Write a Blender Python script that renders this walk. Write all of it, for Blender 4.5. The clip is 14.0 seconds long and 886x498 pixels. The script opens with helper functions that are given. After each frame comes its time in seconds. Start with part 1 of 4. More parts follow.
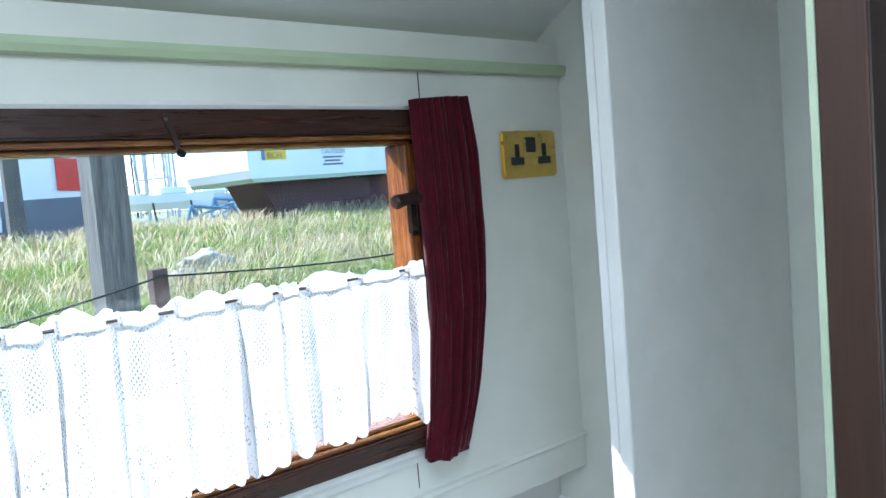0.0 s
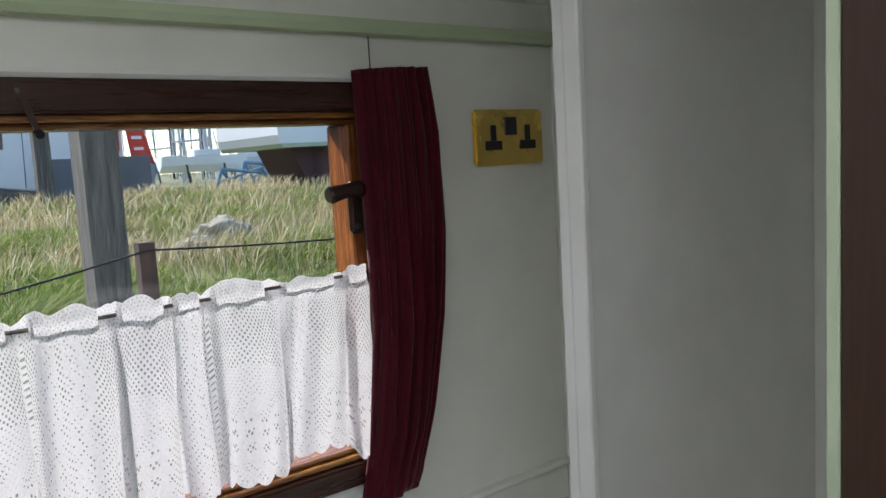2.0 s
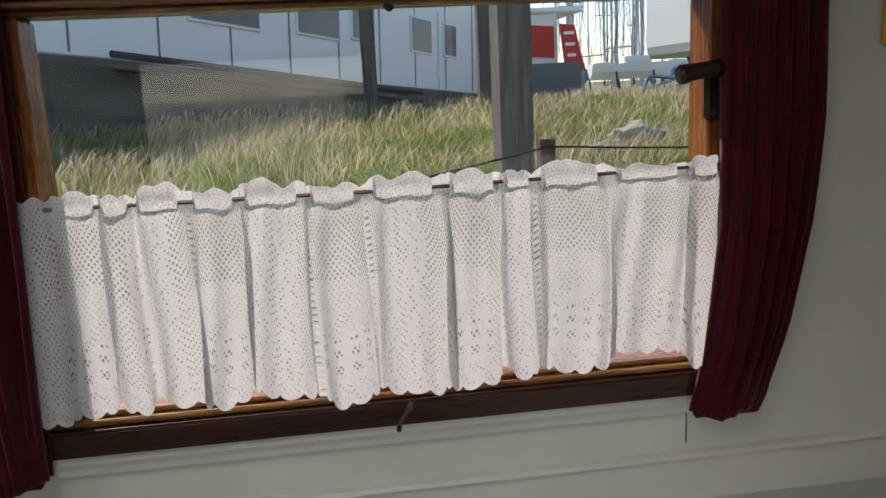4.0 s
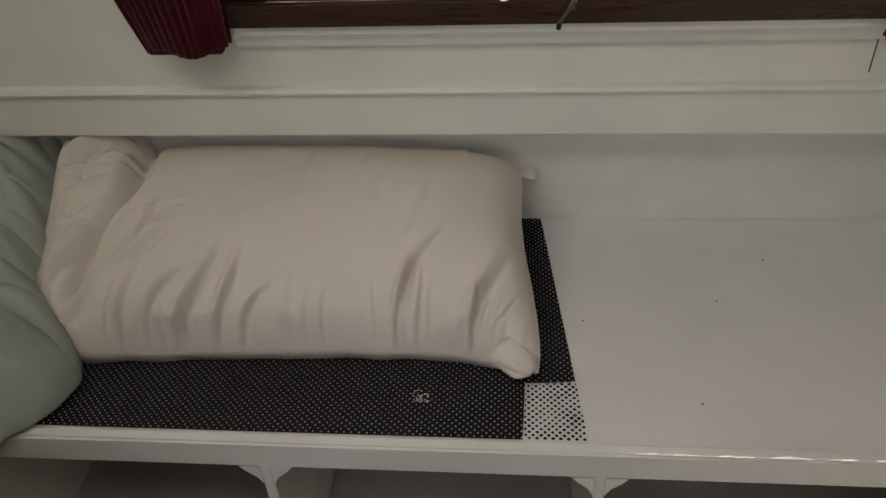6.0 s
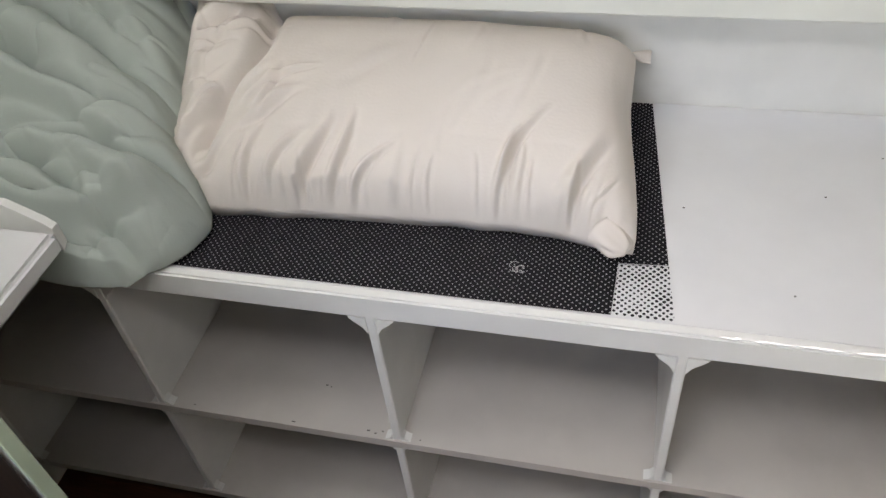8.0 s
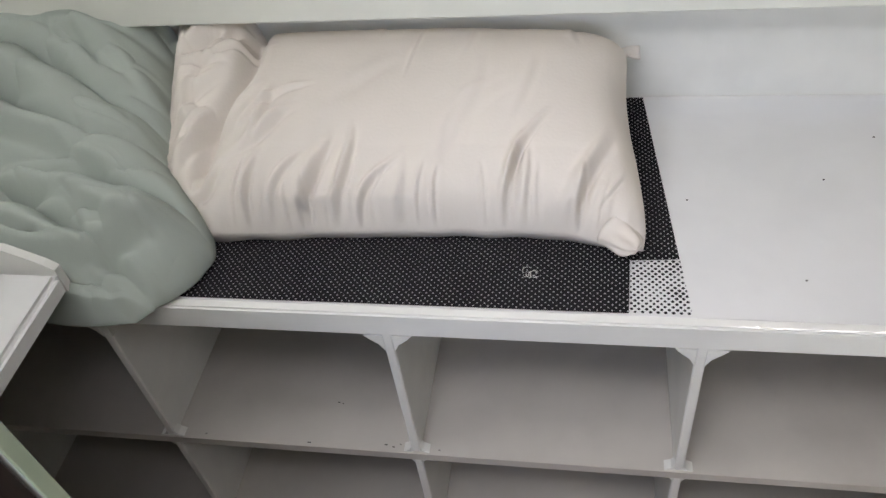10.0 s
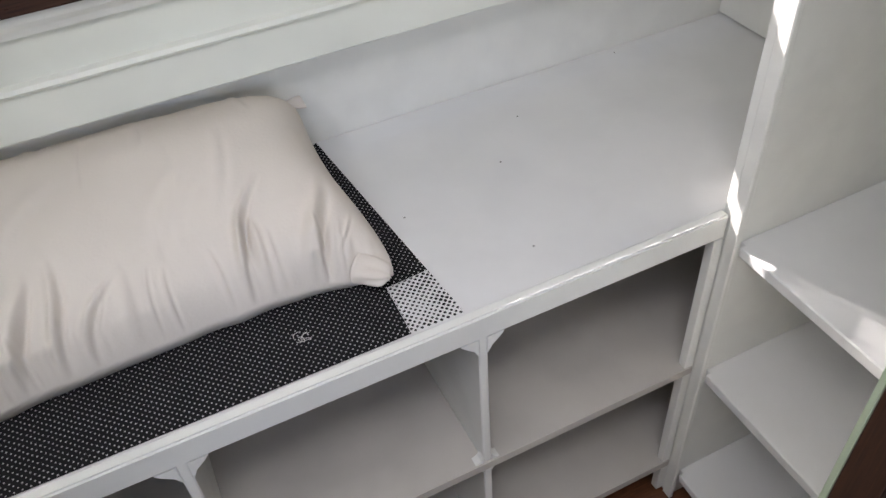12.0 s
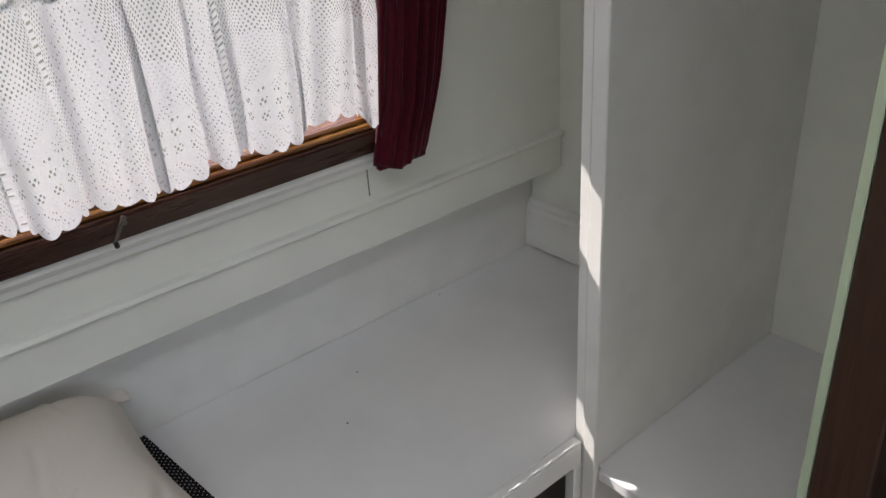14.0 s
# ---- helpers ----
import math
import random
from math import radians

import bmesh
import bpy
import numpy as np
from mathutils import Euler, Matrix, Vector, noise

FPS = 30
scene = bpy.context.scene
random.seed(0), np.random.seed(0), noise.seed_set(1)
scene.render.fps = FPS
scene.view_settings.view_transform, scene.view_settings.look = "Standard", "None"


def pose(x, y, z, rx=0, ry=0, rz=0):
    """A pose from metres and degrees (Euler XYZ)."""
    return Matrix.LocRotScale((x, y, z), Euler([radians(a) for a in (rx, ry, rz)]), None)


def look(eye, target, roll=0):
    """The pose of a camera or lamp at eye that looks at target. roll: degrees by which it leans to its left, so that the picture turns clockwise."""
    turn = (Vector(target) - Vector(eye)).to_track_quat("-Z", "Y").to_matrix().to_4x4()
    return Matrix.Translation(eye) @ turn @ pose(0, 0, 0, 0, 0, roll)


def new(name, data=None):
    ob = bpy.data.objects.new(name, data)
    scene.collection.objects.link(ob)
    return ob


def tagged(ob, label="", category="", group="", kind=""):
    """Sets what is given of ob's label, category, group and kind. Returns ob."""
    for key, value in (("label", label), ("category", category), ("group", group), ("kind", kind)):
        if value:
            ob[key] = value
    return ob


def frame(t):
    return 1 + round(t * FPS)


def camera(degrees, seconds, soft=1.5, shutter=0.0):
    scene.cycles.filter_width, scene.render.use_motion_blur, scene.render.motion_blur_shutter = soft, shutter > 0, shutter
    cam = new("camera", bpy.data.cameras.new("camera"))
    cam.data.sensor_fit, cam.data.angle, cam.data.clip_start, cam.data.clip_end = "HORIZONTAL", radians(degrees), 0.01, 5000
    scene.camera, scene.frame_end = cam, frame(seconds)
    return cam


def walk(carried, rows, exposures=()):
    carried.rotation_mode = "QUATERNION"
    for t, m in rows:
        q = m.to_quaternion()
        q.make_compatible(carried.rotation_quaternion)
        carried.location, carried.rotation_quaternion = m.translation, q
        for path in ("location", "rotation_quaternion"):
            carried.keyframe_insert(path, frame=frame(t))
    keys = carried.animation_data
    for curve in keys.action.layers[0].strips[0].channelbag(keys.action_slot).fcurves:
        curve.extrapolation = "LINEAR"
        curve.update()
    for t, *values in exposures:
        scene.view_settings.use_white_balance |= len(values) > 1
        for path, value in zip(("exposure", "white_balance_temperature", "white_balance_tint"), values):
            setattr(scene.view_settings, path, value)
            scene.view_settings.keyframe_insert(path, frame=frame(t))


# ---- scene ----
cam = camera(58.4, 14.0)
PATH = [
    (0, (-0.3887, -1.0154, 1.4427), (0.9027, 0.5042, 1.2899), -4.7),
    (0.5, (-0.3047, -0.9691, 1.4398), (0.9765, 0.5566, 1.2637), -4.2),
    (1, (-0.2595, -0.9688, 1.4482), (0.9985, 0.5518, 1.2699), -3.6),
    (1.5, (-0.1971, -0.9312, 1.4581), (1.0371, 0.6082, 1.2719), -3.3),
    (2, (-0.1575, -0.9252, 1.4651), (1.0471, 0.632, 1.2402), -3.3),
    (2.5, (-0.1218, -0.9262, 1.4542), (1.0589, 0.6478, 1.2254), -2.9),
    (3, (-0.0802, -0.9252, 1.4453), (0.9361, 0.7459, 1.1293), -2.5),
    (3.2, (-0.0723, -0.9212, 1.4433), (0.7677, 0.847, 1.1332), -2.7),
    (5.3, (-0.0267, -0.9193, 1.3938), (-0.1268, 0.8549, 0.5181), -2.1),
    (5.5, (-0.0426, -0.9193, 1.3947), (-0.1545, 0.7915, 0.4022), -1.9),
    (5.6, (-0.0485, -0.9272, 1.3848), (-0.1714, 0.7677, 0.3665), -2.0),
    (6, (-0.0456, -0.9331, 1.3789), (-0.2199, 0.6469, 0.1971), -3.2),
    (6.5, (-0.0396, -0.9401, 1.37), (-0.2338, 0.5082, 0.0327), -4.1),
    (7, (-0.0406, -0.947, 1.3739), (-0.2348, 0.4428, -0.0248), -4.1),
    (7.5, (-0.0337, -0.9579, 1.3868), (-0.2467, 0.424, -0.0158), -3.7),
    (8, (-0.0287, -0.9698, 1.3957), (-0.4606, 0.3804, 0.0119), -6.8),
    (8.2, (-0.0238, -0.9728, 1.3967), (-0.5527, 0.3536, 0.0238), -7.9),
    (10.3, (-0.0961, -0.9589, 1.4146), (-0.3388, 0.4061, -0.001), -9.4),
    (10.5, (-0.104, -0.95, 1.4126), (-0.2259, 0.4131, -0.0198), -9.0),
    (11, (-0.1506, -0.95, 1.4106), (-0.0089, 0.4091, -0.0238), -8.4),
    (11.5, (-0.1981, -0.943, 1.4066), (0.1833, 0.4319, 0.0317), -6.7),
    (12, (-0.2278, -0.947, 1.4066), (0.3259, 0.3834, 0.0466), -4.8),
    (12.5, (-0.2328, -0.9391, 1.4056), (0.4745, 0.3358, 0.0644), -3.8),
    (13, (-0.2288, -0.9391, 1.4126), (0.627, 0.3546, 0.1793), -3.1),
    (13.4, (-0.2358, -0.9232, 1.4136), (0.7459, 0.3616, 0.2694), -2.2),
    (13.8, (-0.2318, -0.9212, 1.4165), (0.837, 0.4269, 0.4339), -3.8),
    (14, (-0.2169, -0.9084, 1.4284), (0.8806, 0.4567, 0.5032), -4.1),
]
EXPOSURES = [(0.0, 2.0, 5300, 8), (0.5, 1.45, 5400, 12), (1.0, 0.9, 5600, 11), (1.5, 0.85, 6000, 13), (2.0, 0.95, 6250, 15), (2.5, 1.05, 6400, 15), (3.2, 0.85, 6600, 16), (5.3, 0.25, 7250, 18), (5.6, 0.3, 7250, 18), (6.0, 0.7, 7550, 18),
             (6.5, 1.35, 7350, 17), (7.0, 1.75, 6950, 18), (7.5, 1.9, 6850, 18), (8.2, 1.98, 6600, 18), (10.3, 1.9, 6550, 18), (11.3, 1.75, 6500, 18), (12.5, 1.7, 6450, 19), (13.5, 1.38, 6450, 19), (14.0, 0.82, 6500, 18)]
walk(cam, [(t, look(eye, target, roll)) for t, eye, target, roll in PATH], EXPOSURES)

# ---- world, sun ----
world = bpy.data.worlds.new("world")
scene.world = world
world.use_nodes = True
wn = world.node_tree
sky = wn.nodes.new("ShaderNodeTexSky")
sky.sky_type, sky.sun_disc = "NISHITA", False
sky.dust_density, sky.ozone_density = 0.3, 2.5
SUN = Vector((0.36, -0.93, -0.992)).normalized()
sky.sun_elevation = math.asin(-SUN.z)
sky.sun_rotation = math.atan2(-SUN.x, -SUN.y)
wn.nodes["Background"].inputs[1].default_value = 0.15
wn.links.new(sky.outputs[0], wn.nodes["Background"].inputs[0])
sun = new("sun", bpy.data.lights.new("sun", "SUN"))
sun.data.energy, sun.data.angle, sun.data.color = 5.0, radians(0.5), (1.0, 0.95, 0.88)
sun.matrix_world = look((-4, 12, 12), Vector((-4, 12, 12)) + SUN)
# unseen fill lamp added under the closed corridor roof to brighten the room
top_fill = new("corridor_top_fill", bpy.data.lights.new("corridor_top_fill", "AREA"))
top_fill.data.shape, top_fill.data.size, top_fill.data.size_y = "RECTANGLE", 1.75, 0.40
top_fill.data.energy, top_fill.data.color = 9.2, (0.95, 0.98, 1.0)
top_fill.matrix_world = look((-0.34, -1.06, 1.955), (-0.30, -0.98, 0.0))
# sky light entering by the corridor's side window
sidelight = new("corridor_window_light", bpy.data.lights.new("corridor_window_light", "AREA"))
sidelight.data.shape, sidelight.data.size, sidelight.data.size_y = "RECTANGLE", 0.9, 0.50
sidelight.data.energy, sidelight.data.color = 0.9, (1.0, 0.98, 0.96)
sidelight.matrix_world = look((-0.45, -1.812, 1.27), (-0.35, -0.4, 0.95))


# ---- materials ----
def material(name, base, rough=0.5, metal=0.0, vary=0.0, scale=8.0, bump=0.0, bump_scale=60.0, stretch=(1, 1, 1), base2=None, grain=0.0, grain_scale=60.0, spec=0.5, sheen=0.0):
    """A surface with colour variation at two scales and a fine relief."""
    m = bpy.data.materials.new(name)
    m.use_nodes = True
    t, b = m.node_tree, m.node_tree.nodes["Principled BSDF"]
    b.inputs["Roughness"].default_value, b.inputs["Metallic"].default_value = rough, metal
    b.inputs["Specular IOR Level"].default_value = spec
    b.inputs["Sheen Weight"].default_value = sheen
    base2 = base2 or tuple(c * (1 - vary) for c in base)
    co, mp = t.nodes.new("ShaderNodeTexCoord"), t.nodes.new("ShaderNodeMapping")
    mp.inputs["Scale"].default_value = stretch
    t.links.new(co.outputs["Object"], mp.inputs[0])

    def cloud(sc, detail=4):
        n = t.nodes.new("ShaderNodeTexNoise")
        n.inputs["Scale"].default_value, n.inputs["Detail"].default_value = sc, detail
        t.links.new(mp.outputs[0], n.inputs["Vector"])
        return n.outputs["Fac"]

    def blend(fac, a, bcol):
        n = t.nodes.new("ShaderNodeMix")
        n.data_type = "RGBA"
        t.links.new(fac, n.inputs[0])
        for i, c in ((6, a), (7, bcol)):
            if isinstance(c, tuple):
                n.inputs[i].default_value = (*c, 1)
            else:
                t.links.new(c, n.inputs[i])
        return n.outputs[2]

    def contrast(fac, lo, hi):
        n = t.nodes.new("ShaderNodeMapRange")
        n.inputs[1].default_value, n.inputs[2].default_value = lo, hi
        t.links.new(fac, n.inputs[0])
        return n.outputs[0]

    col = blend(contrast(cloud(scale), 0.35, 0.65), base, base2)
    if grain:
        col = blend(contrast(cloud(grain_scale, 6), 0.4, 0.7), col, tuple(c * (1 - grain) for c in base2))
    t.links.new(col, b.inputs["Base Color"])
    rr = t.nodes.new("ShaderNodeMapRange")
    rr.inputs[3].default_value, rr.inputs[4].default_value = max(0.03, rough - 0.08), min(1, rough + 0.1)
    t.links.new(cloud(scale * 2.3), rr.inputs[0])
    t.links.new(rr.outputs[0], b.inputs["Roughness"])
    if bump:
        n = t.nodes.new("ShaderNodeBump")
        n.inputs["Strength"].default_value, n.inputs["Distance"].default_value = bump, 0.004
        t.links.new(cloud(bump_scale, 5), n.inputs["Height"])
        t.links.new(n.outputs[0], b.inputs["Normal"])
    return m


PAINT = material("white_gloss_paint", (0.78, 0.78, 0.74), 0.32, vary=0.05, scale=3, bump=0.12, bump_scale=25, grain=0.04, grain_scale=14)
CREAM = material("cream_wall_paint", (0.76, 0.77, 0.70), 0.42, vary=0.05, scale=2.5, bump=0.10, bump_scale=30, grain=0.03, grain_scale=10)
SHELF = material("shelf_paint", (0.74, 0.74, 0.73), 0.35, vary=0.05, scale=3, bump=0.10, bump_scale=18, grain=0.04, grain_scale=9)
GLINT = material("glint_white_gloss", (0.86, 0.86, 0.84), 0.12, vary=0.03)
# the white paint darkened and browned, with the cubbies' shade in its colour
CUBBYSHADE = material("shaded_cubby_paint", (0.54, 0.51, 0.465), 0.42, vary=0.07, scale=4, bump=0.10, bump_scale=20, grain=0.05, grain_scale=12)
CEIL = material("ceiling_paint", (0.74, 0.75, 0.74), 0.55, vary=0.04, scale=2, bump=0.05)
GREEN = material("pale_green_paint", (0.42, 0.49, 0.34), 0.4, vary=0.12, scale=14, bump=0.15, bump_scale=50)
DARKWOOD = material("dark_varnished_wood", (0.050, 0.018, 0.011), 0.28, vary=0.45, scale=9, stretch=(0.5, 8, 8), bump=0.08, bump_scale=40, grain=0.3)
ORANGEWOOD = material("orange_varnished_wood", (0.32, 0.155, 0.035), 0.25, scale=10, base2=(0.13, 0.040, 0.012), stretch=(0.6, 9, 9), bump=0.08, bump_scale=40, grain=0.35)
ORANGEUP = material("orange_varnished_upright", (0.34, 0.12, 0.032), 0.25, scale=10, base2=(0.13, 0.040, 0.012), stretch=(9, 9, 0.6), bump=0.08, bump_scale=40, grain=0.35)
DOORWOOD = material("mahogany", (0.024, 0.011, 0.008), 0.36, vary=0.4, scale=7, stretch=(9, 9, 0.4), bump=0.06, bump_scale=50, grain=0.3)
DOOREDGE = material("mahogany_edge", (0.048, 0.018, 0.007), 0.6, vary=0.3, scale=7, stretch=(9, 9, 0.4), bump=0.06, grain=0.25)
FLOORWOOD = material("floor_wood", (0.16, 0.062, 0.028), 0.35, vary=0.5, scale=5, stretch=(0.6, 9, 9), bump=0.1, bump_scale=50, grain=0.3)
VELVET = material("maroon_velvet", (0.070, 0.0025, 0.010), 0.8, vary=0.3, scale=20, bump=0.2, bump_scale=180, grain=0.2, grain_scale=120, sheen=0.15, spec=0.1)
PILLOW = material("cream_cotton", (0.70, 0.645, 0.58), 0.85, vary=0.05, scale=6, bump=0.10, bump_scale=220, spec=0.15)
DUVET = material("sage_cotton", (0.40, 0.445, 0.40), 0.85, vary=0.08, scale=5, bump=0.10, bump_scale=220, spec=0.15)
BRASS = material("polished_brass", (0.72, 0.52, 0.14), 0.28, 1.0, vary=0.15, scale=20, bump=0.03)
STEEL = material("dull_steel", (0.20, 0.185, 0.165), 0.4, 0.9, vary=0.3, scale=60)
BLACK = material("black_plastic", (0.012, 0.012, 0.014), 0.35, vary=0.2)
BROWNMETAL = material("bronze_fitting", (0.06, 0.035, 0.03), 0.35, 0.5, vary=0.3, scale=40)
CRACK = material("dark_joint", (0.05, 0.045, 0.04), 0.9)
GREYWOOD = material("weathered_timber", (0.20, 0.182, 0.16), 0.9, vary=0.6, scale=6, stretch=(9, 9, 0.5), bump=0.6, bump_scale=14, grain=0.35, grain_scale=30)
RUSTWOOD = material("brown_stake", (0.11, 0.065, 0.05), 0.9, vary=0.4, scale=20, bump=0.3)
CORNICE = material("green_cornice_paint", (0.50, 0.60, 0.39), 0.45, vary=0.1, scale=9, bump=0.08)
SOIL = material("grassy_soil", (0.10, 0.13, 0.045), 0.95, scale=1.2, base2=(0.16, 0.15, 0.075), bump=0.5, bump_scale=8, grain=0.3, grain_scale=12)
ROCK = material("lichened_rock", (0.40, 0.375, 0.31), 0.95, vary=0.4, scale=6, bump=0.8, bump_scale=10, grain=0.3, grain_scale=25)
BOATWHITE = material("white_boat_paint", (0.78, 0.80, 0.81), 0.4, vary=0.06, scale=1)
HULLGREY = material("slate_hull_paint", (0.13, 0.15, 0.18), 0.5, vary=0.3, scale=1, bump=0.1)
DARKHULL = material("tarred_hull", (0.115, 0.10, 0.082), 0.8, vary=0.6, scale=1.4, stretch=(0.4, 1, 3), bump=0.4, bump_scale=5)
ANTIFOUL = material("maroon_antifoul", (0.07, 0.025, 0.03), 0.7, vary=0.3, scale=2)
RED = material("red_canvas", (0.62, 0.05, 0.03), 0.7, vary=0.2, scale=2)
BLUE = material("blue_steel_paint", (0.09, 0.22, 0.42), 0.5, vary=0.2, scale=3)
YELLOW = material("yellow_plate", (0.75, 0.50, 0.02), 0.5, vary=0.05)
GLASSDARK = material("dark_window_glass", (0.10, 0.12, 0.14), 0.08, vary=0.2, scale=1)
WIRE = material("dark_wire", (0.03, 0.03, 0.03), 0.6, 0.5)
MASTM = material("mast_alloy", (0.45, 0.46, 0.48), 0.45, 0.4, vary=0.1)


def nodes_material(name):
    m = bpy.data.materials.new(name)
    m.use_nodes = True
    return m, m.node_tree, m.node_tree.nodes["Principled BSDF"], m.node_tree.nodes["Material Output"]


def glass_material(name, tint, gloss):
    m, t, b, out = nodes_material(name)
    tr, gl, mx = (t.nodes.new("ShaderNodeBsdf" + k) for k in ("Transparent", "Glossy", "Transparent"))
    mix = t.nodes.new("ShaderNodeMixShader")
    fr = t.nodes.new("ShaderNodeFresnel")
    fr.inputs[0].default_value = gloss
    tr.inputs[0].default_value = (*tint, 1)
    gl.inputs["Roughness"].default_value = 0.01
    t.links.new(fr.outputs[0], mix.inputs[0])
    t.links.new(tr.outputs[0], mix.inputs[1])
    t.links.new(gl.outputs[0], mix.inputs[2])
    t.links.new(mix.outputs[0], out.inputs[0])
    return m


GLASS = glass_material("window_glass", (0.95, 0.97, 0.96), 1.45)


def frosted_material():
    m, t, b, out = nodes_material("frosted_glass")
    b.inputs["Base Color"].default_value = (0.70, 0.82, 0.80, 1)
    b.inputs["Roughness"].default_value = 0.45
    b.inputs["Transmission Weight"].default_value = 0.55
    b.inputs["IOR"].default_value = 1.3
    return m


FROSTED = frosted_material()
ETCH = material("clear_etched_line", (0.82, 0.90, 0.90), 0.15, vary=0.05)


def mat_material(name, hole, jitter, dark, worn=False):
    """Open-weave rubber: staggered holes cut right through."""
    m, t, b, out = nodes_material(name)
    b.inputs["Base Color"].default_value = (*dark, 1)
    b.inputs["Roughness"].default_value = 0.75
    b.inputs["Specular IOR Level"].default_value = 0.15
    co = t.nodes.new("ShaderNodeTexCoord")
    sp = t.nodes.new("ShaderNodeSeparateXYZ")
    t.links.new(co.outputs["Object"], sp.inputs[0])

    def mth(op, a, c=None, d=None):
        n = t.nodes.new("ShaderNodeMath")
        n.operation = op
        for i, v in enumerate((a, c, d)):
            if v is None:
                continue
            if isinstance(v, (int, float)):
                n.inputs[i].default_value = v
            else:
                t.links.new(v, n.inputs[i])
        return n.outputs[0]
    k = math.pi / 0.0086
    nz = t.nodes.new("ShaderNodeTexNoise")
    nz.inputs["Scale"].default_value = 55
    t.links.new(co.outputs["Object"], nz.inputs["Vector"])
    wob = mth("MULTIPLY", mth("SUBTRACT", nz.outputs["Fac"], 0.5), 1.2)
    su, sv = mth("ADD", sp.outputs[0], sp.outputs[1]), mth("SUBTRACT", sp.outputs[0], sp.outputs[1])
    u = mth("SINE", mth("ADD", mth("MULTIPLY", su, k), wob))
    v = mth("SINE", mth("ADD", mth("MULTIPLY", sv, k), wob))
    f = mth("ABSOLUTE", mth("MULTIPLY", u, v))
    if jitter:
        n2 = t.nodes.new("ShaderNodeTexNoise")
        n2.inputs["Scale"].default_value, n2.inputs["Detail"].default_value = 38, 5
        t.links.new(co.outputs["Object"], n2.inputs["Vector"])
        f = mth("ADD", f, mth("MULTIPLY", mth("SUBTRACT", n2.outputs["Fac"], 0.5), jitter))
    a = mth("GREATER_THAN" if worn else "LESS_THAN", f, hole)
    t.links.new(a, b.inputs["Alpha"])
    return m


MATRUBBER = mat_material("black_open_weave_rubber", 0.855, 0.08, (0.010, 0.010, 0.011))
MATWORN = mat_material("worn_rubber_residue", 0.56, 0.9, (0.015, 0.015, 0.015), True)


def lace_material():
    m, t, b, out = nodes_material("white_lace")
    at = t.nodes.new("ShaderNodeAttribute")
    at.attribute_name = "weave"
    uv = t.nodes.new("ShaderNodeAttribute")
    uv.attribute_name = "cloth"
    sp = t.nodes.new("ShaderNodeSeparateXYZ")
    t.links.new(uv.outputs["Vector"], sp.inputs[0])

    def mth(op, a, c=None):
        n = t.nodes.new("ShaderNodeMath")
        n.operation = op
        for i, v in enumerate((a, c)):
            if v is None:
                continue
            if isinstance(v, (int, float)):
                n.inputs[i].default_value = v
            else:
                t.links.new(v, n.inputs[i])
        return n.outputs[0]
    nz = t.nodes.new("ShaderNodeTexNoise")
    nz.inputs["Scale"].default_value, nz.inputs["Detail"].default_value = 90, 3
    t.links.new(uv.outputs["Vector"], nz.inputs["Vector"])
    wob = mth("MULTIPLY", mth("SUBTRACT", nz.outputs["Fac"], 0.5), 0.8)
    pu, pv = mth("MULTIPLY", sp.outputs[0], 2 * math.pi / 0.0060), mth("MULTIPLY", sp.outputs[1], 2 * math.pi / 0.0082)
    hole = mth("MULTIPLY", mth("COSINE", mth("ADD", pu, wob)), mth("COSINE", mth("ADD", pv, wob)))
    dense = mth("SUBTRACT", mth("ADD", at.outputs["Fac"], mth("MULTIPLY", mth("SUBTRACT", nz.outputs["Fac"], 0.5), 0.25)), hole)
    bp = t.nodes.new("ShaderNodeBump")
    bp.inputs["Strength"].default_value, bp.inputs["Distance"].default_value = 1.0, 0.0022
    t.links.new(mth("ADD", mth("MULTIPLY", hole, -0.5), mth("MULTIPLY", at.outputs["Fac"], 0.8)), bp.inputs["Height"])
    al = t.nodes.new("ShaderNodeMapRange")
    al.inputs[1].default_value, al.inputs[2].default_value, al.inputs[3].default_value = -0.12, 0.12, 0.32
    t.links.new(dense, al.inputs[0])
    df, tl, tr = t.nodes.new("ShaderNodeBsdfDiffuse"), t.nodes.new("ShaderNodeBsdfTranslucent"), t.nodes.new("ShaderNodeBsdfTransparent")
    df.inputs[0].default_value = (0.80, 0.80, 0.82, 1)
    tl.inputs[0].default_value = (0.76, 0.76, 0.78, 1)
    t.links.new(bp.outputs[0], df.inputs["Normal"])
    m1, m2 = t.nodes.new("ShaderNodeMixShader"), t.nodes.new("ShaderNodeMixShader")
    m1.inputs[0].default_value = 0.30
    t.links.new(df.outputs[0], m1.inputs[1])
    t.links.new(tl.outputs[0], m1.inputs[2])
    t.links.new(al.outputs[0], m2.inputs[0])
    t.links.new(tr.outputs[0], m2.inputs[1])
    t.links.new(m1.outputs[0], m2.inputs[2])
    t.links.new(m2.outputs[0], out.inputs[0])
    return m


LACE = lace_material()


